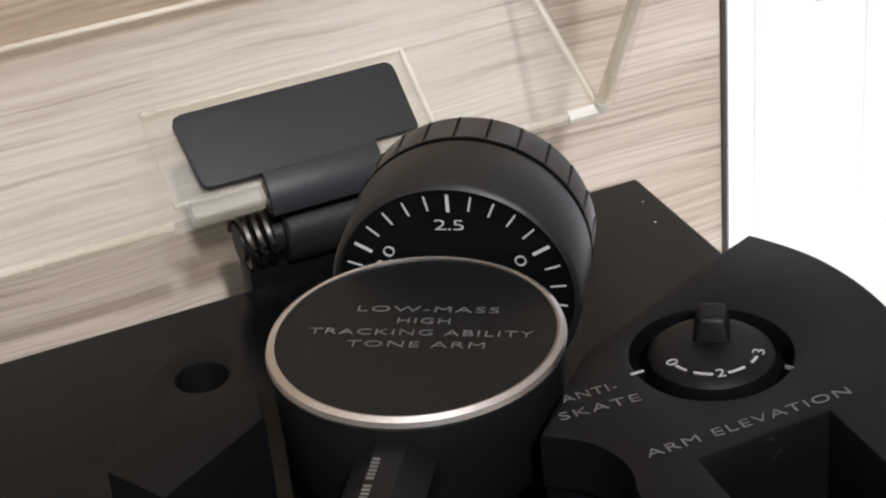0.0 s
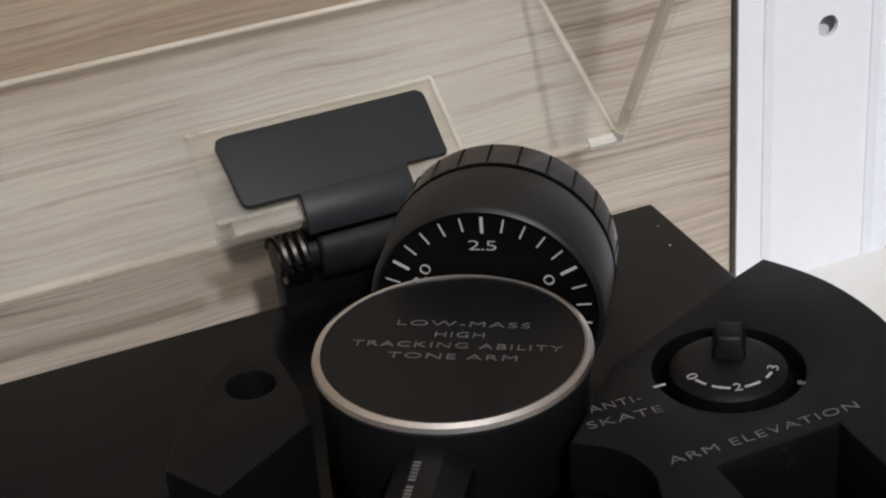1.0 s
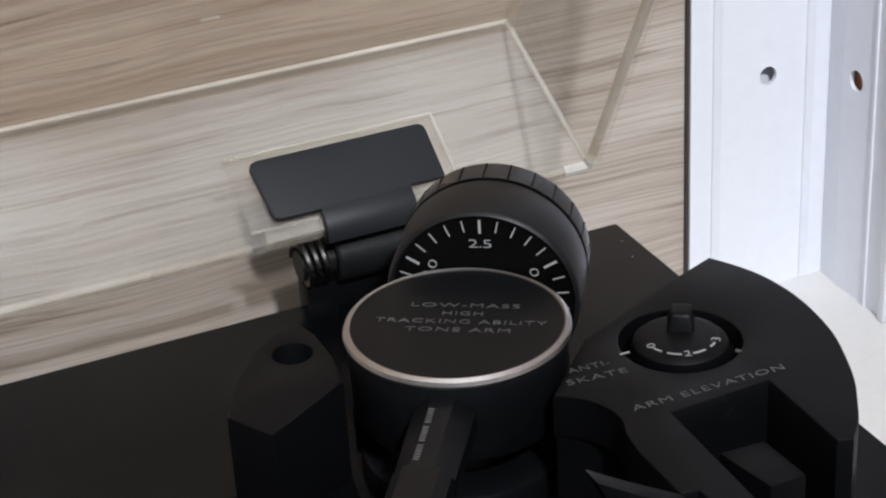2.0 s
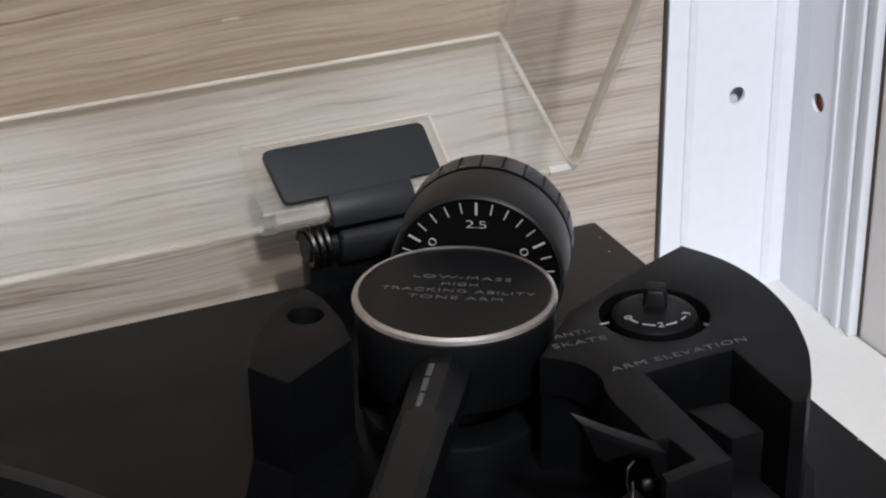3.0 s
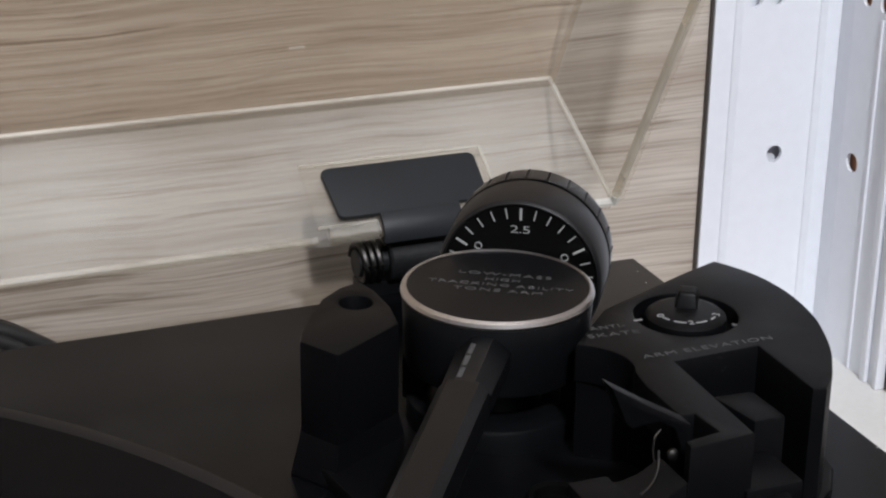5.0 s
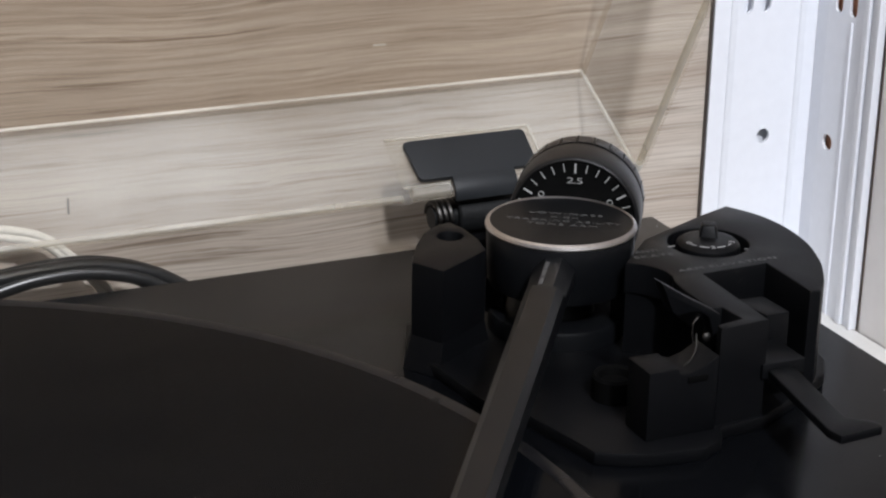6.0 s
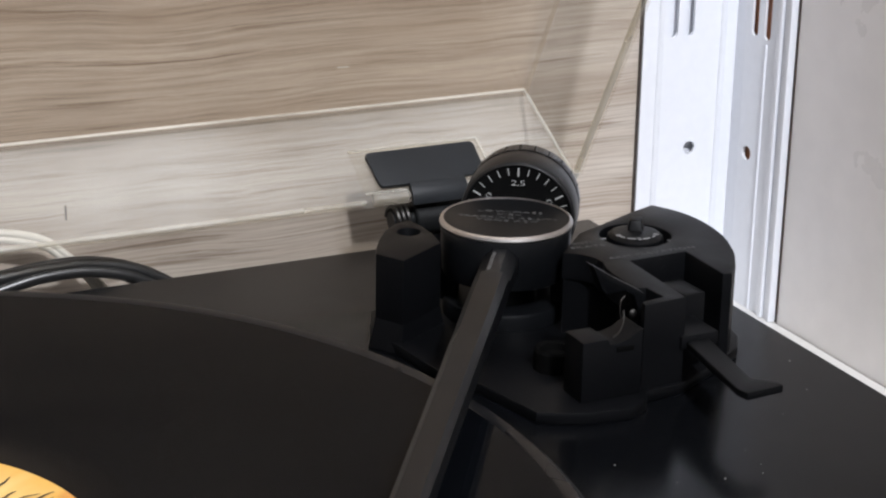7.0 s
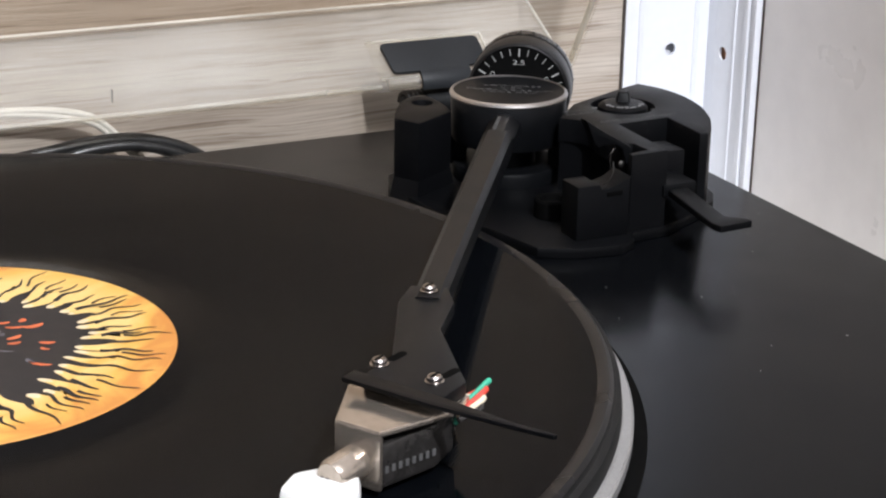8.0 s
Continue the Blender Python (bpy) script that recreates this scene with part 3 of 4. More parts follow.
foot_line = sector[:hook + 1] + [(0.0308, -0.0290), (0.0312, -0.0267), (0.0376, -0.0256), (0.0370, -0.0190), (0.0405, -0.0120), (0.0408, 0.0000), (0.0390, 0.0060), (0.0330, 0.0100), (0.0312, 0.0113)] + [(0.0420, 0.0228), (0.0630, 0.0326)]
part("housing", prism(sector, 0.0178, TOP, 0.0005, [ring(*KNOB, HOLE_R, 48)], rim=True), BLACK, base, "black housing with arc side, deep recess and round knob well")
part("housing_foot", prism(foot_line, 0.0030, 0.0178, 0.0, [ring(*KNOB, HOLE_R, 48)]), BLACK, base)
part("well_floor", lathe([(HOLE_R + 0.0006, TOP - 0.008), (HOLE_R + 0.0006, TOP - 0.0035), (0.0, TOP - 0.0035)], 40, Matrix.Translation((*KNOB, 0))), DARK, base)
part("well_notch", box((-0.0001, -0.0005, -0.0003), (0.0001, 0.0005, 0.0001), 0, pose(0.0606, 0.0088, TOP, 0, 0, 40)), DIMPRINT, base)

# the rest post with its round socket
post = [(0.0055, 0.0298), (0.0066, 0.0370), (0.0065, 0.0450), (0.0053, 0.0500), (0.0010, 0.0485), (-0.0036, 0.0448), (-0.0080, 0.0385), (-0.0112, 0.0330), (-0.0131, 0.0288), (-0.0088, 0.0211)]
part("rest_post", prism(post, 0.0030, TOP, 0.0005, [ring(0.0015, 0.0411, 0.0031, 32)]), BLACK, base, "black post with a round socket in its top")
part("socket_floor", lathe([(0.0035, 0.010), (0.0035, 0.012), (0.0, 0.012)], 24, Matrix.Translation((0.0015, 0.0411, 0))), DARK, base)
flare = prism(post, 0.0002, 0.0075)
for v in flare.verts:
    if v.co.z < 0.004:
        v.co.x, v.co.y = -0.0015 + (v.co.x + 0.0015) * 1.20, 0.0375 + (v.co.y - 0.0375) * 1.12
part("post_foot", flare, BLACK, base)

# front block, arm clip and its spring
upright_face = Matrix(((1, 0, 0, 0), (0, 0, -1, 0), (0, 1, 0, 0), (0, 0, 0, 1)))     # draws in x and z, thick along y
block_line = [(0.0138, 0.003), (0.0300, 0.003), (0.0300, 0.0196), (0.0286, 0.0190), (0.0262, 0.0176), (0.0232, 0.0168), (0.0212, 0.0168), (0.0205, 0.0182), (0.0138, 0.0182)]
part("rest_block", prism(block_line, 0.0215, 0.0303, 0.0004, (), upright_face), BLACK, base, "black rest block with a low saddle")
# dark patch set on the block's front paints the notch's shade
part("block_notch", box((0.0228, -0.0306, 0.0146), (0.0275, -0.0290, 0.0160), 0.0002), DARK, base, "notch painted as a dark patch of shade")
# upright hook plate that guards the arm on its rest; drawn in x and z
hook_line = [(0.0200, 0.0340), (0.0265, 0.0298), (0.0325, 0.0262), (0.0345, 0.0250), (0.0345, 0.0160), (0.0330, 0.0160), (0.0328, 0.0215), (0.0316, 0.0248), (0.0292, 0.0264), (0.0262, 0.0264), (0.0242, 0.0260), (0.0228, 0.0274), (0.0214, 0.0308)]
part("rest_hook", prism(hook_line, 0.0188, 0.0226, 0.0004, (), upright_face), BLACK, base, "pointed black hook over the arm rest")
part("clip_spring", tube([(0.0236, -0.0270, 0.0170), (0.0256, -0.0262, 0.0176), (0.0272, -0.0250, 0.0184), (0.0284, -0.0236, 0.0196), (0.0290, -0.0224, 0.0214)], 0.0002, 8), DULLSTEEL, base, "curved steel spring wire")
part("clip_pin", tube([(0.0283, -0.0225, 0.0196), (0.0279, -0.0226, 0.0218), (0.0281, -0.0226, 0.0240), (0.0290, -0.0226, 0.0252)], 0.0002, 8), CHROME, base, "thin bright bent pin")
part("clip_screw", lathe([(0.0010, 0), (0.0010, 0.0006), (0.0006, 0.0009), (0, 0.0010)], 20, pose(0.0312, -0.0227, 0.0206, 90, 0, 0)), DULLSTEEL, base, "small steel screw")
# the cup's material paints in the shade it stands in
part("lift_cup", lathe([(0.0050, 0.0028), (0.0050, 0.0078), (0.0045, 0.0084), (0.0036, 0.0081), (0.0034, 0.0065), (0.0, 0.0065)], 36, pose(0.0183, -0.0085, 0)), DARK, base, "open cup of the arm lift, darkened with painted shade")

# anti-skate knob
km = Matrix.Translation((*KNOB, 0))
part("anti_skate_knob", lathe([(0.0073, TOP - 0.0035), (0.0074, TOP - 0.0010), (0.0072, TOP - 0.0001), (0.0064, TOP + 0.0006), (0.0052, TOP + 0.0008), (0.0, TOP + 0.0008)], 56, km), BLACK, base, "round black knob with a raised finger grip")
gm = axes((KNOB[0], KNOB[1], TOP), (0.52, 0.85, 0), (-0.85, 0.52, 0))
grip = box((0.0006, -0.0022, 0.0002), (0.0062, 0.0022, 0.0034))
for v in grip.verts:
    if v.co.z > 0.003:
        v.co.y *= 0.72
        v.co.x = 0.0040 + (v.co.x - 0.0040) * 0.62
part("grip", soften(grip, 0.0006, 3), BLACK, base).data.transform(gm)
for a0, a1 in ((-166, -150), (-141, -118), (-100, -78), (-66, -52)):
    pts = arc(0, 0, 0.00565, a0, a1, 8) + arc(0, 0, 0.00535, a1, a0, 8)
    part("scale_mark", prism(pts, TOP + 0.0006, TOP + 0.00088, 0, (), km), MIDPRINT, base, smooth=None)
for txt, a in (("0", -174), ("2", -109), ("3", -42)):
    q = Vector((0.0055 * math.cos(radians(a)), 0.0055 * math.sin(radians(a)), 0))
    part("scale_number", lettering(txt, 0.0021, Matrix.Translation((KNOB[0] + q.x, KNOB[1] + q.y, TOP + 0.00085)) @ pose(0, 0, 0, 0, 0, a + 90), wide=1.2), MIDPRINT, base, smooth=None)


def stretched(text, size, length, m):
    """Lettering stretched to a given length."""
    bm = lettering(text, size, Matrix.Identity(4), 0.00004, 1.12)
    xs = [v.co.x for v in bm.verts]
    bm.transform(m @ Matrix.Diagonal((length / (max(xs) - min(xs)), 1, 1, 1)))
    return bm


def deck_print(text, a, b, size, mat=DIMPRINT):
    """Print on the housing's top that runs from a to b."""
    a, b = Vector((*a, TOP + 0.00005)), Vector((*b, TOP + 0.00005))
    m = axes((a + b) / 2, b - a, Vector((0, 0, 1)).cross(b - a))
    return part("print", stretched(text, size, (b - a).length, m), mat, base, "worn pale lettering", smooth=None)


deck_print("ANTI-", (0.0357, 0.0158), (0.0422, 0.0152), 0.0020)
deck_print("SKATE", (0.0340, 0.0130), (0.0434, 0.0120), 0.0020)
deck_print("ARM ELEVATION", (0.0391, 0.0024), (0.0638, 0.0017), 0.0020)
part("index_mark", prism([(0.0446, 0.0165), (0.0462, 0.0164), (0.0462, 0.0161), (0.0446, 0.0162)], TOP, TOP + 0.00012), MIDPRINT, base, smooth=None)

# arm lift lever
lever = part("lift_lever", join(
    prism([(0.0470, -0.0075), (0.0545, -0.0080), (0.0550, -0.0180), (0.0490, -0.0180)], 0.008, 0.0208, 0.0008),
    box((0.0415, -0.0290, 0.0115), (0.0520, -0.0170, 0.0150), 0.0006),
    prism([(0.0440, -0.0230), (0.0505, -0.0220), (0.0448, -0.0535), (0.0492, -0.0570), (0.0494, -0.0597), (0.0392, -0.0604), (0.0385, -0.0570)], 0.0116, 0.0136, 0.0005)), BLACK, base, "black lift lever with a flat finger tab")

# bearing under the cap
pm = Matrix.Translation(PIVOT)
bearing = part("arm_bearing", lathe([(0.0162, 0.003), (0.0162, 0.0066), (0.0159, 0.0073), (0.0152, 0.0076), (0.0110, 0.0074), (0.0085, 0.0074), (0.0080, 0.0148)], 72, pm), SATIN, base, "stepped black bearing ring")
for q in (-1, 1):
    c = PIVOT + SIDE * (0.0145 * q)
    part("bearing_yoke", box((-0.0022, -0.0035, 0.0060), (0.0022, 0.0035, 0.0150), 0.0007, Matrix.Translation(c) @ axes((0, 0, 0), SIDE, BACK)), BLACK, base)

# ---- tonearm ----
arm = solid("tonearm", lathe([(0.0140, 0.0140), (0.0162, 0.0142), (0.0166, 0.0150), (0.0171, 0.0274), (0.0167, 0.0281), (0.0, 0.0281)], 96, pm), SATIN, "black tonearm with a round cap, counterweight and straight tube", "tonearm", "")
part("cap_ring", lathe([(0.0172, 0.0274), (0.0174, 0.0279), (0.0172, 0.0285), (0.0166, 0.0289), (0.0163, 0.0288), (0.0163, 0.0276)], 96, pm, False), CAPRIM, arm, "bright turned rim")
part("cap_plate", lathe([(0.0163, 0.0280), (0.0163, 0.0286), (0.0, 0.0286)], 96, pm), SATIN, arm)
for row, (txt, length) in enumerate((("LOW-MASS", 0.0168), ("HIGH", 0.0062), ("TRACKING ABILITY", 0.0262), ("TONE ARM", 0.0160))):
    c = PIVOT + BACK * (0.0050 - 0.00245 * row) + SIDE * 0.0005
    part("cap_print", stretched(txt, 0.0017, length, axes((c.x, c.y, 0.02865), SIDE + BACK * 0.02, BACK)), DIMPRINT, arm, "grey printed lettering", smooth=None)


def along(d, s=0.0, z=0.0):
    return Vector((PIVOT.x, PIVOT.y, z)) - BACK * d + SIDE * s


def beam(stations):
    """The arm's tube: a chamfered box section that narrows on its way. Stations: distance, half width, half height, height."""
    bm = bmesh.new()
    rings = []
    for d, hw, hh, z in stations:
        c = along(d, 0.0006, z)
        b = 0.62 if d < 0.035 else 0.36
        sec = [(-hw, -hh * (1 - b)), (-hw * (1 - b), -hh), (hw * (1 - b), -hh), (hw, -hh * (1 - b)), (hw, hh * (1 - b)), (hw * (1 - b), hh), (-hw * (1 - b), hh), (-hw, hh * (1 - b))]
        rings.append([bm.verts.new(c + SIDE * x + Vector((0, 0, 1)) * y) for x, y in sec])
    for a, b in zip(rings, rings[1:]):
        for k in range(8):
            bm.faces.new((a[k], a[(k + 1) % 8], b[(k + 1) % 8], b[k]))
    bm.faces.new(rings[0])
    bm.faces.new(rings[-1])
    return bm


def sleeve_top(d):
    """Height of the sleeve's flat top over the arm's axis."""
    return 0.0046 - (d - 0.012) * 0.025 if d < 0.024 else 0.0043 - (d - 0.024) * 0.0294


def arm_z(d):
    return 0.0212 + 0.0275 * d


part("arm_tube", beam([(d, hw, hh, arm_z(d)) for d, hw, hh in ((0.012, 0.0046, 0.0046), (0.024, 0.0045, 0.0043), (0.0342, 0.0043, 0.0040), (0.0350, 0.0041, 0.0042), (0.060, 0.0040, 0.0040), (0.100, 0.0037, 0.0037), (0.160, 0.0035, 0.0033), (0.1705, 0.0035, 0.0030))]), SATIN, arm, "straight square section black tube", smooth=25)
for i in range(20):
    if i in (6, 13):
        continue
    d = 0.0205 + 0.00066 * i
    part("print_bar", box((-0.00042, -0.00018, -0.00006), (0.00042, 0.00018, 0.00006), 0, Matrix.Translation(along(d, -0.0005, arm_z(d) + sleeve_top(d))) @ axes((0, 0, 0), SIDE, BACK)), DIMPRINT, arm, smooth=None)

# counterweight with its dial
face = axes(along(-0.0173, 0.0011, 0.0228), SIDE, (0, 0, 1))


def cw(profile, mat, name, label="", parent=arm, close=True):
    return part(name, lathe(profile, 96, face, close), mat, parent, label)


weight = cw([(0.0, -0.0192), (0.0135, -0.0192), (0.0150, -0.0188), (0.0156, -0.0180), (0.0157, -0.0125), (0.0155, -0.0121), (0.0150, -0.0119), (0.0150, -0.0115)], GUNMETAL, "counterweight", "black counterweight with a notched rear rim and white dial")
cw([(0.0150, -0.0118), (0.0156, -0.0116), (0.0158, -0.0110), (0.0157, -0.0010), (0.0154, -0.0003), (0.0150, 0.0), (0.0147, -0.0004)], RINGSATIN, "dial_ring", "", weight, False)
cw([(0.0150, -0.0122), (0.01585, -0.0122), (0.01585, -0.0117), (0.0150, -0.0117)], DARK, "seam_ring", "", weight, False)
cw([(0.0149, -0.0010), (0.0147, -0.0006), (0.0, -0.0006)], DIALBLACK, "dial_face", "flat black dial with white ticks", weight)
for i in range(30):
    a = radians(90 + 12 * i)
    l, w = (0.0024, 0.00021) if i % 5 == 0 else (0.0020, 0.00011)
    bm = box((0.0140 - l, -w, -0.0007), (0.0140, w, -0.00055))
    bm.transform(face @ Matrix.Rotation(a, 4, "Z"))
    part("tick", bm, DIALPRINT, weight, smooth=None)
for i, txt in enumerate(("2.5", "2.0", "1.5", "1.0", ".5", "0")):
    m = face @ Matrix.Rotation(radians(60 * i), 4, "Z") @ Matrix.Translation((0, 0.0097, -0.00060))
    part("dial_number", lettering(txt, 0.0021, m, 0.00004, 0.90, 1.75), DIALPRINT, weight, smooth=None)
for i in range(24):
    bm = box((0.0140, -0.00018, -0.0178), (0.01574, 0.00018, -0.0127))
    bm.transform(face @ Matrix.Rotation(radians(15 * i + 4), 4, "Z"))
    part("rim_groove", bm, DIALBLACK, weight, smooth=None)
part("rear_stub", lathe([(0.0045, 0), (0.0045, 0.0120)], 32, face @ Matrix.Translation((0, 0, -0.0010))), SATIN, arm)

# headshell: its forward way is turned inward from the arm's
HS = Vector((-0.85, -0.527, 0.0)).normalized()
HW = Vector((-HS.y, HS.x, 0.0))
HEAD_Z = 0.0285
MID = Vector((-0.0895, -0.1457, 0.0))


def flat(points, z0, z1, bevel=0.0004):
    return prism([(p.x, p.y) for p in points], z0, z1, bevel)


shell = part("headshell", flat([along(0.163, -0.0040), along(0.163, 0.0040), along(0.1712, 0.0064), along(0.186, 0.0056), MID + HW * 0.0108 - HS * 0.0042, MID + HW * 0.0110 + HS * 0.0040, MID - HW * 0.0072 + HS * 0.0040, MID - HW * 0.0072 - HS * 0.006, along(0.1720, -0.0052)],
                               HEAD_Z - 0.0030, HEAD_Z, 0.0005), SATIN, arm, "flat black headshell plate")
hm = Matrix(((HW.x, HS.x, 0, MID.x), (HW.y, HS.y, 0, MID.y), (0, 0, 1, 0), (0, 0, 0, 1)))     # across, forward, up
part("finger_lift", prism([(-0.0090, 0.0040), (-0.0090, 0.0082), (0.0110, 0.0090), (0.0290, 0.0084), (0.0362, 0.0078), (0.0366, 0.0070), (0.0290, 0.0072), (0.0110, 0.0050)], HEAD_Z - 0.0004, HEAD_Z + 0.0005, 0.0002, (), hm), BLACK, arm, "thin black finger lift")
for x, y in ((0.0062, -0.0042), (-0.0066, -0.0052)):
    part("mount_slot", prism(arc(x, y, 0.0009, 0, 180, 6) + arc(x + 0.0001, y - 0.0035, 0.0009, 180, 360, 6), HEAD_Z - 0.0005, HEAD_Z + 0.00008, 0, (), hm), DARK, arm, smooth=None)


def screw(c, r):
    part("screw", lathe([(r * 1.25, 0), (r * 1.25, r * 0.2), (r, r * 0.25), (r, r * 0.7), (r * 0.8, r * 0.95), (0, r)], 24, Matrix.Translation(c)), CHROME, arm, "bright slotted screw")
    part("screw_slot", box((-r * 0.85, -r * 0.16, r * 0.75), (r * 0.85, r * 0.16, r * 1.03), 0, Matrix.Translation(c) @ pose(0, 0, 0, 0, 0, 30)), DARK, arm, smooth=None)


screw(Vector((-0.0671, -0.1085, HEAD_Z + 0.0005)), 0.0015)
screw(Vector((-0.0919, -0.1388, HEAD_Z)), 0.0015)
screw(Vector((-0.0857, -0.1503, HEAD_Z)), 0.0015)

# ---- cartridge ----
cart = thing("phono_cartridge", (MID.x, MID.y, 0.0125), "nickel and smoky plastic phono cartridge with a white stylus guard", "cartridge")


def cprism(points, z0, z1, bevel=0.0005):
    return prism(points, z0, z1, bevel, (), hm)


def cbox(x0, x1, y0, y1, z0, z1, bevel=0.0005):
    bm = box((x0, y0, z0), (x1, y1, z1), bevel)
    bm.transform(hm)
    return bm


CT = HEAD_Z - 0.0030
body = part("body", cprism([(-0.0080, -0.0060), (0.0080, -0.0050), (0.0094, 0.0040), (0.0062, 0.0165), (-0.0030, 0.0165), (-0.0085, 0.0030)], 0.0135, CT - 0.0030, 0.0010), SMOKE, cart, "smoky dark plastic body")
part("mount_plate", cprism([(-0.0106, -0.0050), (0.0112, -0.0050), (0.0125, 0.0030), (0.0064, 0.0178), (-0.0034, 0.0178), (-0.0106, 0.0040)], CT - 0.0012, CT, 0.0004), NICKEL, cart, "warm nickel mounting bracket")
part("plate_core", cprism([(-0.0070, -0.0080), (0.0085, -0.0080), (0.0085, 0.0020), (0.0050, 0.0150), (-0.0025, 0.0150), (-0.0075, 0.0020)], CT - 0.0034, CT - 0.0010, 0.0003), DARK, cart)
part("front_plate", cprism([(-0.0040, 0.0168), (0.0064, 0.0168), (0.0064, 0.0180), (-0.0036, 0.0180)], 0.0135, CT - 0.0003, 0.0004), NICKEL, cart)
part("side_plate", cprism([(-0.0106, 0.0040), (-0.0036, 0.0180), (-0.0029, 0.0174), (-0.0098, 0.0036)], 0.0160, CT - 0.0003, 0.0003), NICKEL, cart)
part("stylus_holder", lathe([(0.0034, 0), (0.0033, 0.0080), (0.0027, 0.0090)], 28, hm @ axes((0.0010, 0.0170, 0.0182), (1, 0, 0), (0, 0, 1)) @ Matrix.Rotation(math.pi, 4, "X")), NICKEL, cart, "short nickel tube")
guard = part("stylus_guard", join(cprism([(-0.0022, 0.0202), (0.0044, 0.0210), (0.0082, 0.0266), (0.0078, 0.0330), (-0.0046, 0.0340), (-0.0066, 0.0268)], 0.0120, 0.0180, 0.0016), cbox(-0.0035, 0.0045, 0.0310, 0.0390, 0.0120, 0.0160, 0.0018)), WHITEPLASTIC, cart, "white plastic stylus guard")
for i in range(2):
    part("print_bar", cbox(-0.0010 + 0.0012 * i, -0.0003 + 0.0012 * i, 0.0248, 0.0262, 0.0179, 0.01808, 0), INK, guard, smooth=None)
for i in range(8):
    f = (i + 0.5) / 8
    c = Vector((0.0098 - 0.0036 * f, 0.0040 + 0.0125 * f, 0.0172))
    bm = box((-0.0004, -0.00008, -0.0007), (0.0004, 0.00010, 0.0007))
    bm.transform(hm @ Matrix.Translation(c) @ pose(0, 0, 0, 0, 0, -74))
    part("print_bar", bm, DIMPRINT, body, smooth=None)
for i, mat in enumerate((GREEN, RED, BRASS, SMOKE)):
    x = 0.0080 + 0.0008 * i
    a0, a1, a2 = hm @ Vector((0.0075 - 0.0030 * i, -0.0055, 0.0185)), hm @ Vector((x + 0.0034 - 0.0003 * i, -0.0112 + 0.0016 * i, 0.0232 + 0.0010 * (3 - i))), hm @ Vector((x + 0.0012, -0.0040 + 0.0012 * i, 0.0222))
    part("lead_wire", tube([a0, (a0 + a1) / 2 + Vector((0.001, 0, 0.0015)), a1, a2], 0.0006, 10), mat, cart)

# ---- dust cover ----
LOW = Vector((0.0, 0.0945, 0.0152))
CREASE = Vector((0.0, 0.1258, 0.0348))
UP = Vector((0.0, -0.491, 0.871))
XL, XR_LOW, XR_HIGH = -0.335, 0.0807, 0.0790
TH = 0.0026
LEN = 0.30


def sheet(quad, thick, name, mat, parent, label=""):
    """A flat sheet between four corners, thickened along its normal."""
    q = [Vector(p) for p in quad]
    n = (q[1] - q[0]).cross(q[3] - q[0]).normalized() * thick
    bm = bmesh.new()
    a = [bm.verts.new(p) for p in q]
    b = [bm.verts.new(p + n) for p in q]
    bm.faces.new(a)
    bm.faces.new(b[::-1])
    for i in range(4):
        k = (i + 1) % 4
        bm.faces.new((a[i], b[i], b[k], a[k]))
    return part(name, bm, mat, parent, label, smooth=None)


def at(x, p, s=0.0):
    v = p + UP * s
    return (x, v.y, v.z)


HINGES = (-0.235, 0.0345)


def cover_back():
    """The short back of the cover, cut out where each hinge's tongue bends down."""
    line = [(XL, 0.0)]
    for x in HINGES:
        line += [(x - 0.0088, 0.0), (x - 0.0088, 0.0052), (x + 0.0108, 0.0052), (x + 0.0108, 0.0)]
    high = (CREASE - LOW).length
    line += [(XR_LOW, 0.0), (XR_HIGH, high), (XL, high)]
    return prism(line, -TH, 0.0, 0.0, (), axes(LOW, (1, 0, 0), CREASE - LOW))


cover = part("dust_cover", cover_back(), HAZY, deck, "clear scratched acrylic dust cover, propped open", smooth=None)
sheet([at(XL, CREASE), at(XR_HIGH, CREASE), at(XR_HIGH, CREASE, LEN), at(XL, CREASE, LEN)], TH, "top_panel", BROWNISH, cover)
sheet([at(XR_LOW, LOW), at(XR_LOW + 0.001, LOW, LEN), at(XR_HIGH, CREASE, LEN), at(XR_HIGH, CREASE)], -TH, "side_panel", CLEARSIDE, cover)
sheet([at(XL, LOW), at(XL, CREASE), at(XL, CREASE, LEN), at(XL, LOW, LEN)], -TH, "side_panel", CLEARSIDE, cover)


def rod(a, b, r, name, mat, parent, label="", sides=8):
    a, b = Vector(a), Vector(b)
    d = b - a
    m = d.to_track_quat("Z", "Y").to_matrix().to_4x4()
    m.translation = a
    return part(name, lathe([(r, 0), (r, d.length)], sides, m), mat, parent, label)


rod(at(XL, CREASE), at(XR_HIGH, CREASE), 0.0005, "polished_edge", GLINT, cover, "polished edge with its glint painted on")
rod(at(XR_HIGH, CREASE), at(XR_LOW, LOW), 0.0006, "polished_edge", EDGE, cover)
rod(at(XR_LOW, LOW), at(XR_LOW + 0.001, LOW, LEN), 0.0010, "rim_edge", EDGEDIM, cover)
rod(at(XL, LOW), at(0.012, LOW), 0.0008, "rim_edge", EDGEDIM, cover)
rod(at(0.056, LOW), at(XR_LOW, LOW), 0.0007, "rim_edge", EDGEDIM, cover)
# pale rods paint the highlights at the cover's corner
rod(at(0.0752, LOW), at(XR_LOW + 0.0004, LOW), 0.0010, "corner_foot", GLINT, cover, "moulded corner with its highlights painted on")
rod(at(XR_LOW, LOW), at(XR_LOW, LOW, 0.0022), 0.0011, "corner_foot", GLINT, cover)


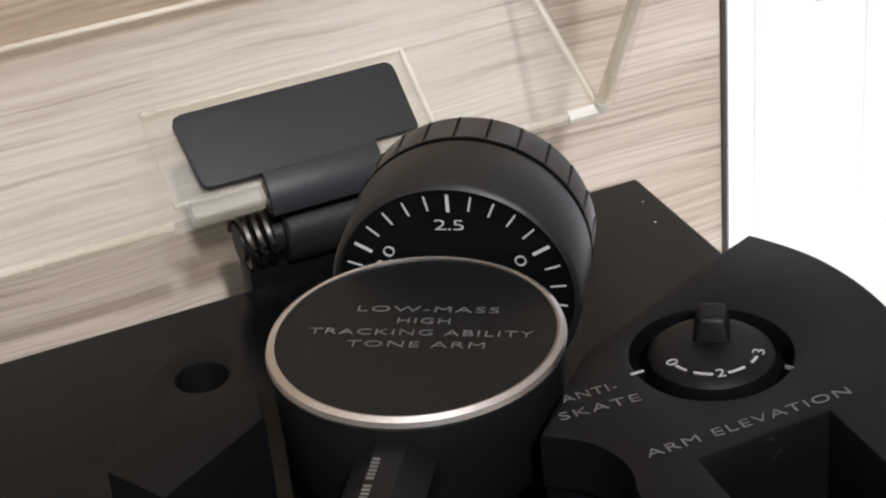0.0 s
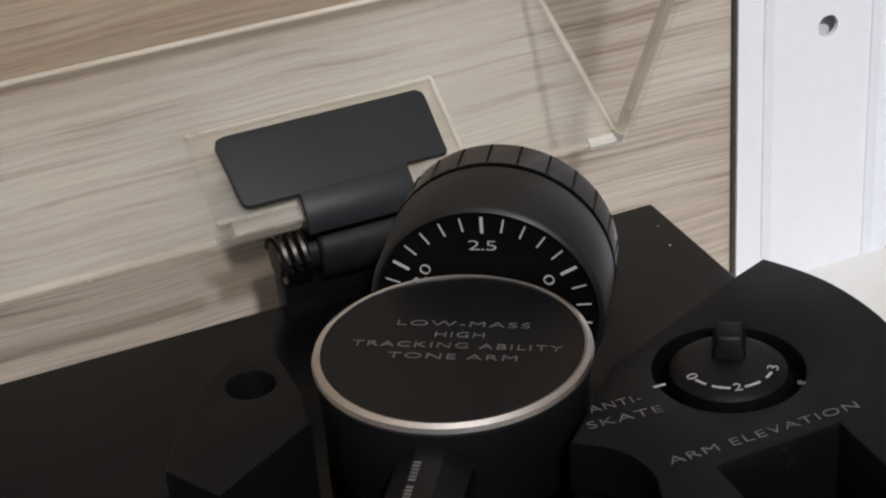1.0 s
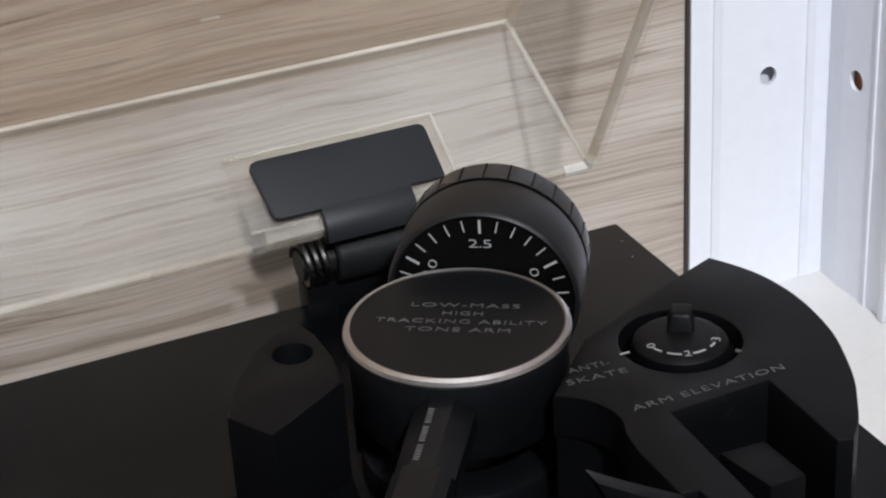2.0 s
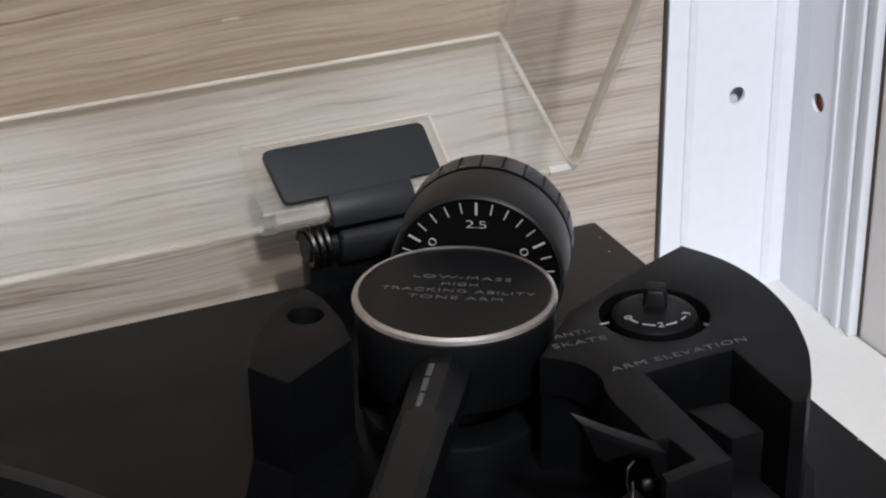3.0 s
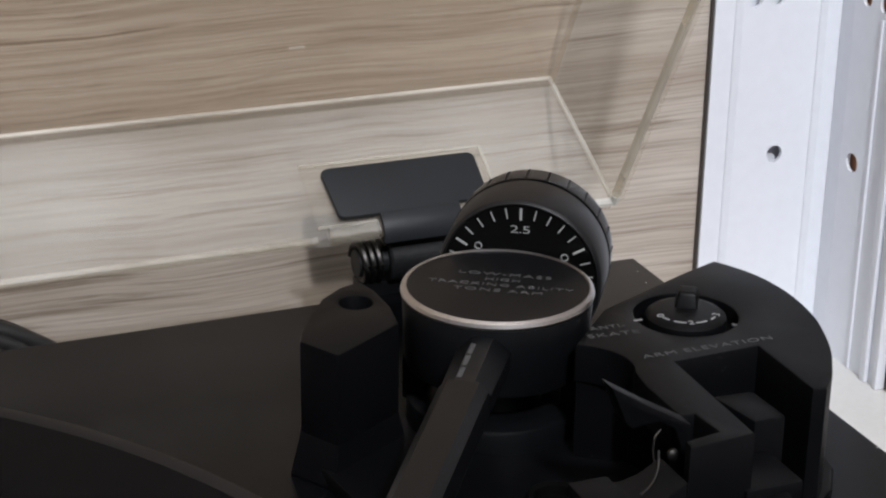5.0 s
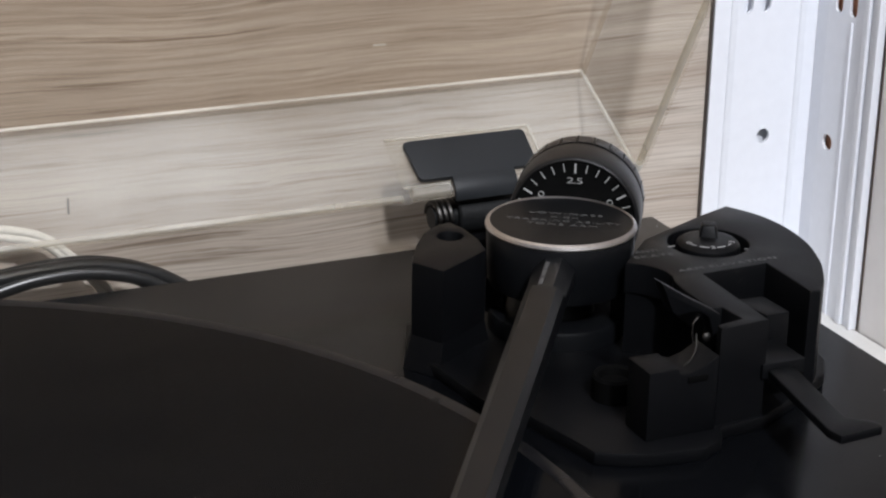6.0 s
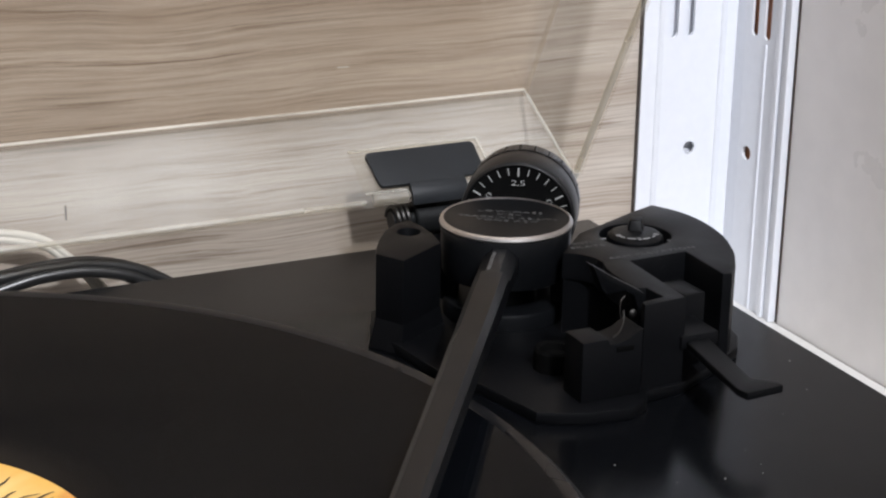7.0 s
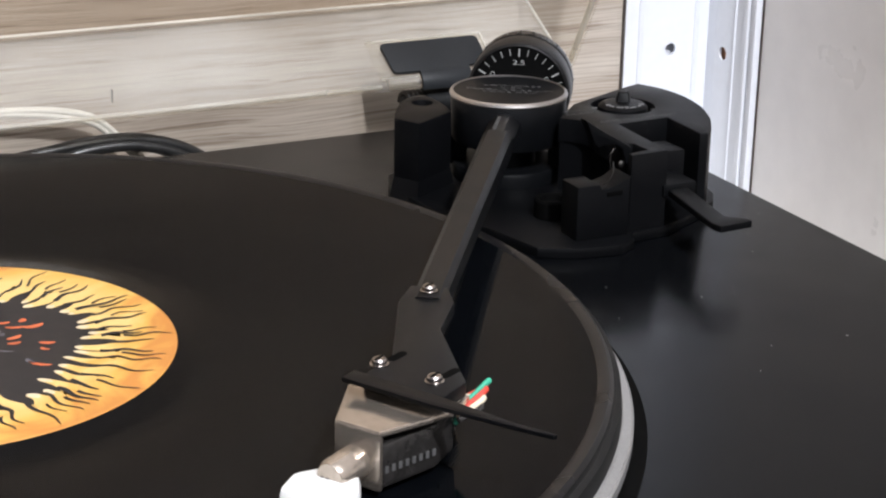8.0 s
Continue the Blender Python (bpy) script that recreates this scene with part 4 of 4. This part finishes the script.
def hinge(x):
    """Hinge: a bent plate on a clear pad of the cover, over a barrel with a coil spring."""
    w = Vector((0, 0.83, 0.56)).normalized()
    m = axes((x, 0.0985, 0.0190), (1, 0, 0), w)
    h = part("hinge", prism([(-0.0170, -0.0008), (-0.0166, -0.0016), (-0.0156, -0.0020), (-0.0080, -0.0020), (0.0100, -0.0020), (0.0100, -0.0014), (0.0170, -0.0014), (0.0172, -0.0010), (0.0174, 0.0094), (0.0171, 0.0104), (0.0162, 0.0110), (-0.0162, 0.0110), (-0.0174, 0.0106), (-0.0178, 0.0096)],
                            0.0, 0.0014, 0.0004, (), m), HINGE, deck, "grey black plastic lid hinge with coil spring")
    d0, bend = Vector((0, -0.83, -0.56)).normalized(), []
    p, a = Vector((0, 0.0985, 0.0190)) + d0 * 0.0017, math.atan2(-0.56, -0.83)
    for k in range(11):
        d = Vector((0, math.cos(a), math.sin(a)))
        bend.append((p.copy(), Vector((0, d.z, -d.y))))
        p = p + d * 0.0006
        if 1 <= k <= 7:
            a += (radians(-90) - math.atan2(-0.56, -0.83)) / 7
    ridge = [(q.y + u.y * 0.0014, q.z + u.z * 0.0014) for q, u in bend] + [(q.y, q.z) for q, u in reversed(bend)]
    part("tongue", prism(ridge, -0.0080, 0.0100, 0.0003, (), Matrix(((0, 0, 1, x), (1, 0, 0, 0), (0, 1, 0, 0), (0, 0, 0, 1)))), HINGE, h)
    part("barrel", lathe([(0.0046, -0.0060), (0.0050, -0.0055), (0.0050, 0.0150), (0.0046, 0.0155)], 32, pose(x, 0.0990, 0.0070, 0, 90, 0)), HINGEDARK, h)
    part("spring", tube([(x - 0.0122 + 0.0054 * i / 36, 0.0990 + 0.0040 * math.cos(i * 0.6), 0.0072 + 0.0040 * math.sin(i * 0.6)) for i in range(36)], 0.00075, 8, 2), DULLSTEEL, h, "wound steel spring")
    # black in place of hinge grey: paints the shadow below the spring
    part("bracket", box((x - 0.0120, 0.0975, SHELF_Z + 0.014), (x + 0.0150, 0.1030, 0.0028), 0.0010), BLACK, h)
    part("cheek", lathe([(0.0030, 0), (0.0030, 0.0068)], 24, pose(x - 0.0126, 0.0990, 0.0070, 0, 90, 0)), HINGEDARK, h)
    pad = axes((x, 0.0985, 0.0190), (1, 0, 0), w)
    part("clear_pad", prism([(-0.0215, -0.0026), (-0.0215, 0.0135), (0.0202, 0.0135), (0.0202, -0.0026)], -0.0012, -0.0001, 0.0002, (), pad), CLEAR, h, "clear acrylic pad")
    for a, b in (((-0.0215, 0.0135), (0.0202, 0.0135)), ((0.0202, 0.0135), (0.0202, -0.0026)), ((-0.0215, -0.0026), (-0.0085, -0.0026))):
        rod(pad @ Vector((*a, -0.0006)), pad @ Vector((*b, -0.0006)), 0.0004, "pad_edge", EDGEDIM, h)
    part("pad_lip", prism([(-0.0195, -0.0058), (-0.0195, -0.0026), (-0.0084, -0.0026), (-0.0084, -0.0058)], -0.0028, 0.0004, 0.0005, (), pad), FROSTED, h, "frosted acrylic lip")
    return h


for hinge_x in HINGES:
    hinge(hinge_x)

# ---- cables in the gap behind the plinth ----
for dy, dz, dx in ((0.0, 0.0, 0.0), (0.0037, -0.0014, -0.001), (-0.0010, -0.0037, -0.002), (0.0034, -0.0048, -0.004)):
    c = solid("audio_cable", tube([(-0.300, 0.1100 + dy, -0.030), (-0.200, 0.1070 + dy, -0.008 + dz), (-0.125, 0.1080 + dy, -0.0016 + dz), (-0.098, 0.1085 + dy, 0.0014 + dz), (-0.078 + dx, 0.1085 + dy, 0.0030 + 0.5 * dz), (-0.062 + dx, 0.1085 + dy, 0.0022 + 0.4 * dz), (-0.047 + dx, 0.1085 + dy, -0.0036 + 0.4 * dz), (-0.036 + dx, 0.1090 + dy, -0.015 + dz), (-0.030 + dx, 0.1090 + dy, -0.0425)], 0.0019, 12), CABLEBLACK, "black audio cable looped behind the turntable", "cable", "")
    tagged(c, group="black cables behind the turntable")
for k in range(2):
    c = solid("power_cable", tube([(-0.300, 0.1200, 0.012), (-0.160, 0.1200, 0.0135), (-0.1050, 0.1180, 0.0125 + 0.001 * k), (-0.0800, 0.1180, 0.0080 + 0.002 * k), (-0.0710 + 0.002 * k, 0.1180, 0.0020), (-0.0620 + 0.002 * k, 0.1170, -0.0080), (-0.0560 + 0.002 * k, 0.1130, -0.022), (-0.0540 + 0.003 * k, 0.1130, -0.0432)], 0.0011, 10), CABLEWHITE, "thin cream cable running down behind the turntable", "cable", "")
    tagged(c, group="cream cables behind the turntable")

# ---- small marks on the wood and flecks of dust ----
fleck = solid("wood_flake", box((0.0171, WOOD_Y - 0.00025, 0.0467), (0.0208, WOOD_Y - 0.00002, 0.0473), 0.0001), FLECK, "tiny pale chip on the wood panel", "mark", "")
knot = solid("wood_mark", box((-0.0674, WOOD_Y - 0.00012, 0.0098), (-0.0668, WOOD_Y - 0.00002, 0.0142)), SEAM, "short dark upright mark on the wood panel", "mark", "")


def dust():
    rnd = random.Random(11)
    bm = bmesh.new()
    spots = [(0.0870, -0.0003), (0.0583, -0.0485), (0.0380, -0.0690), (0.0360, -0.0728)]
    spots += [(rnd.uniform(0.0, 0.085), rnd.uniform(-0.12, 0.09)) for k in range(26)]
    for x, y in spots:
        r, a = rnd.uniform(0.00008, 0.00022), rnd.uniform(0, 6)
        vs = [bm.verts.new((x + r * rnd.uniform(0.6, 1.6) * math.cos(a + 1.26 * k), y + r * math.sin(a + 1.26 * k), 0.00006)) for k in range(5)]
        top = bm.verts.new((x, y, 0.00016))
        for k in range(5):
            bm.faces.new((vs[k], vs[(k + 1) % 5], top))
        bm.faces.new(vs[::-1])
    return bm


solid("dust", dust(), FLECK, "scattered pale dust flecks on the black plinth", "dust", "stuff", None)
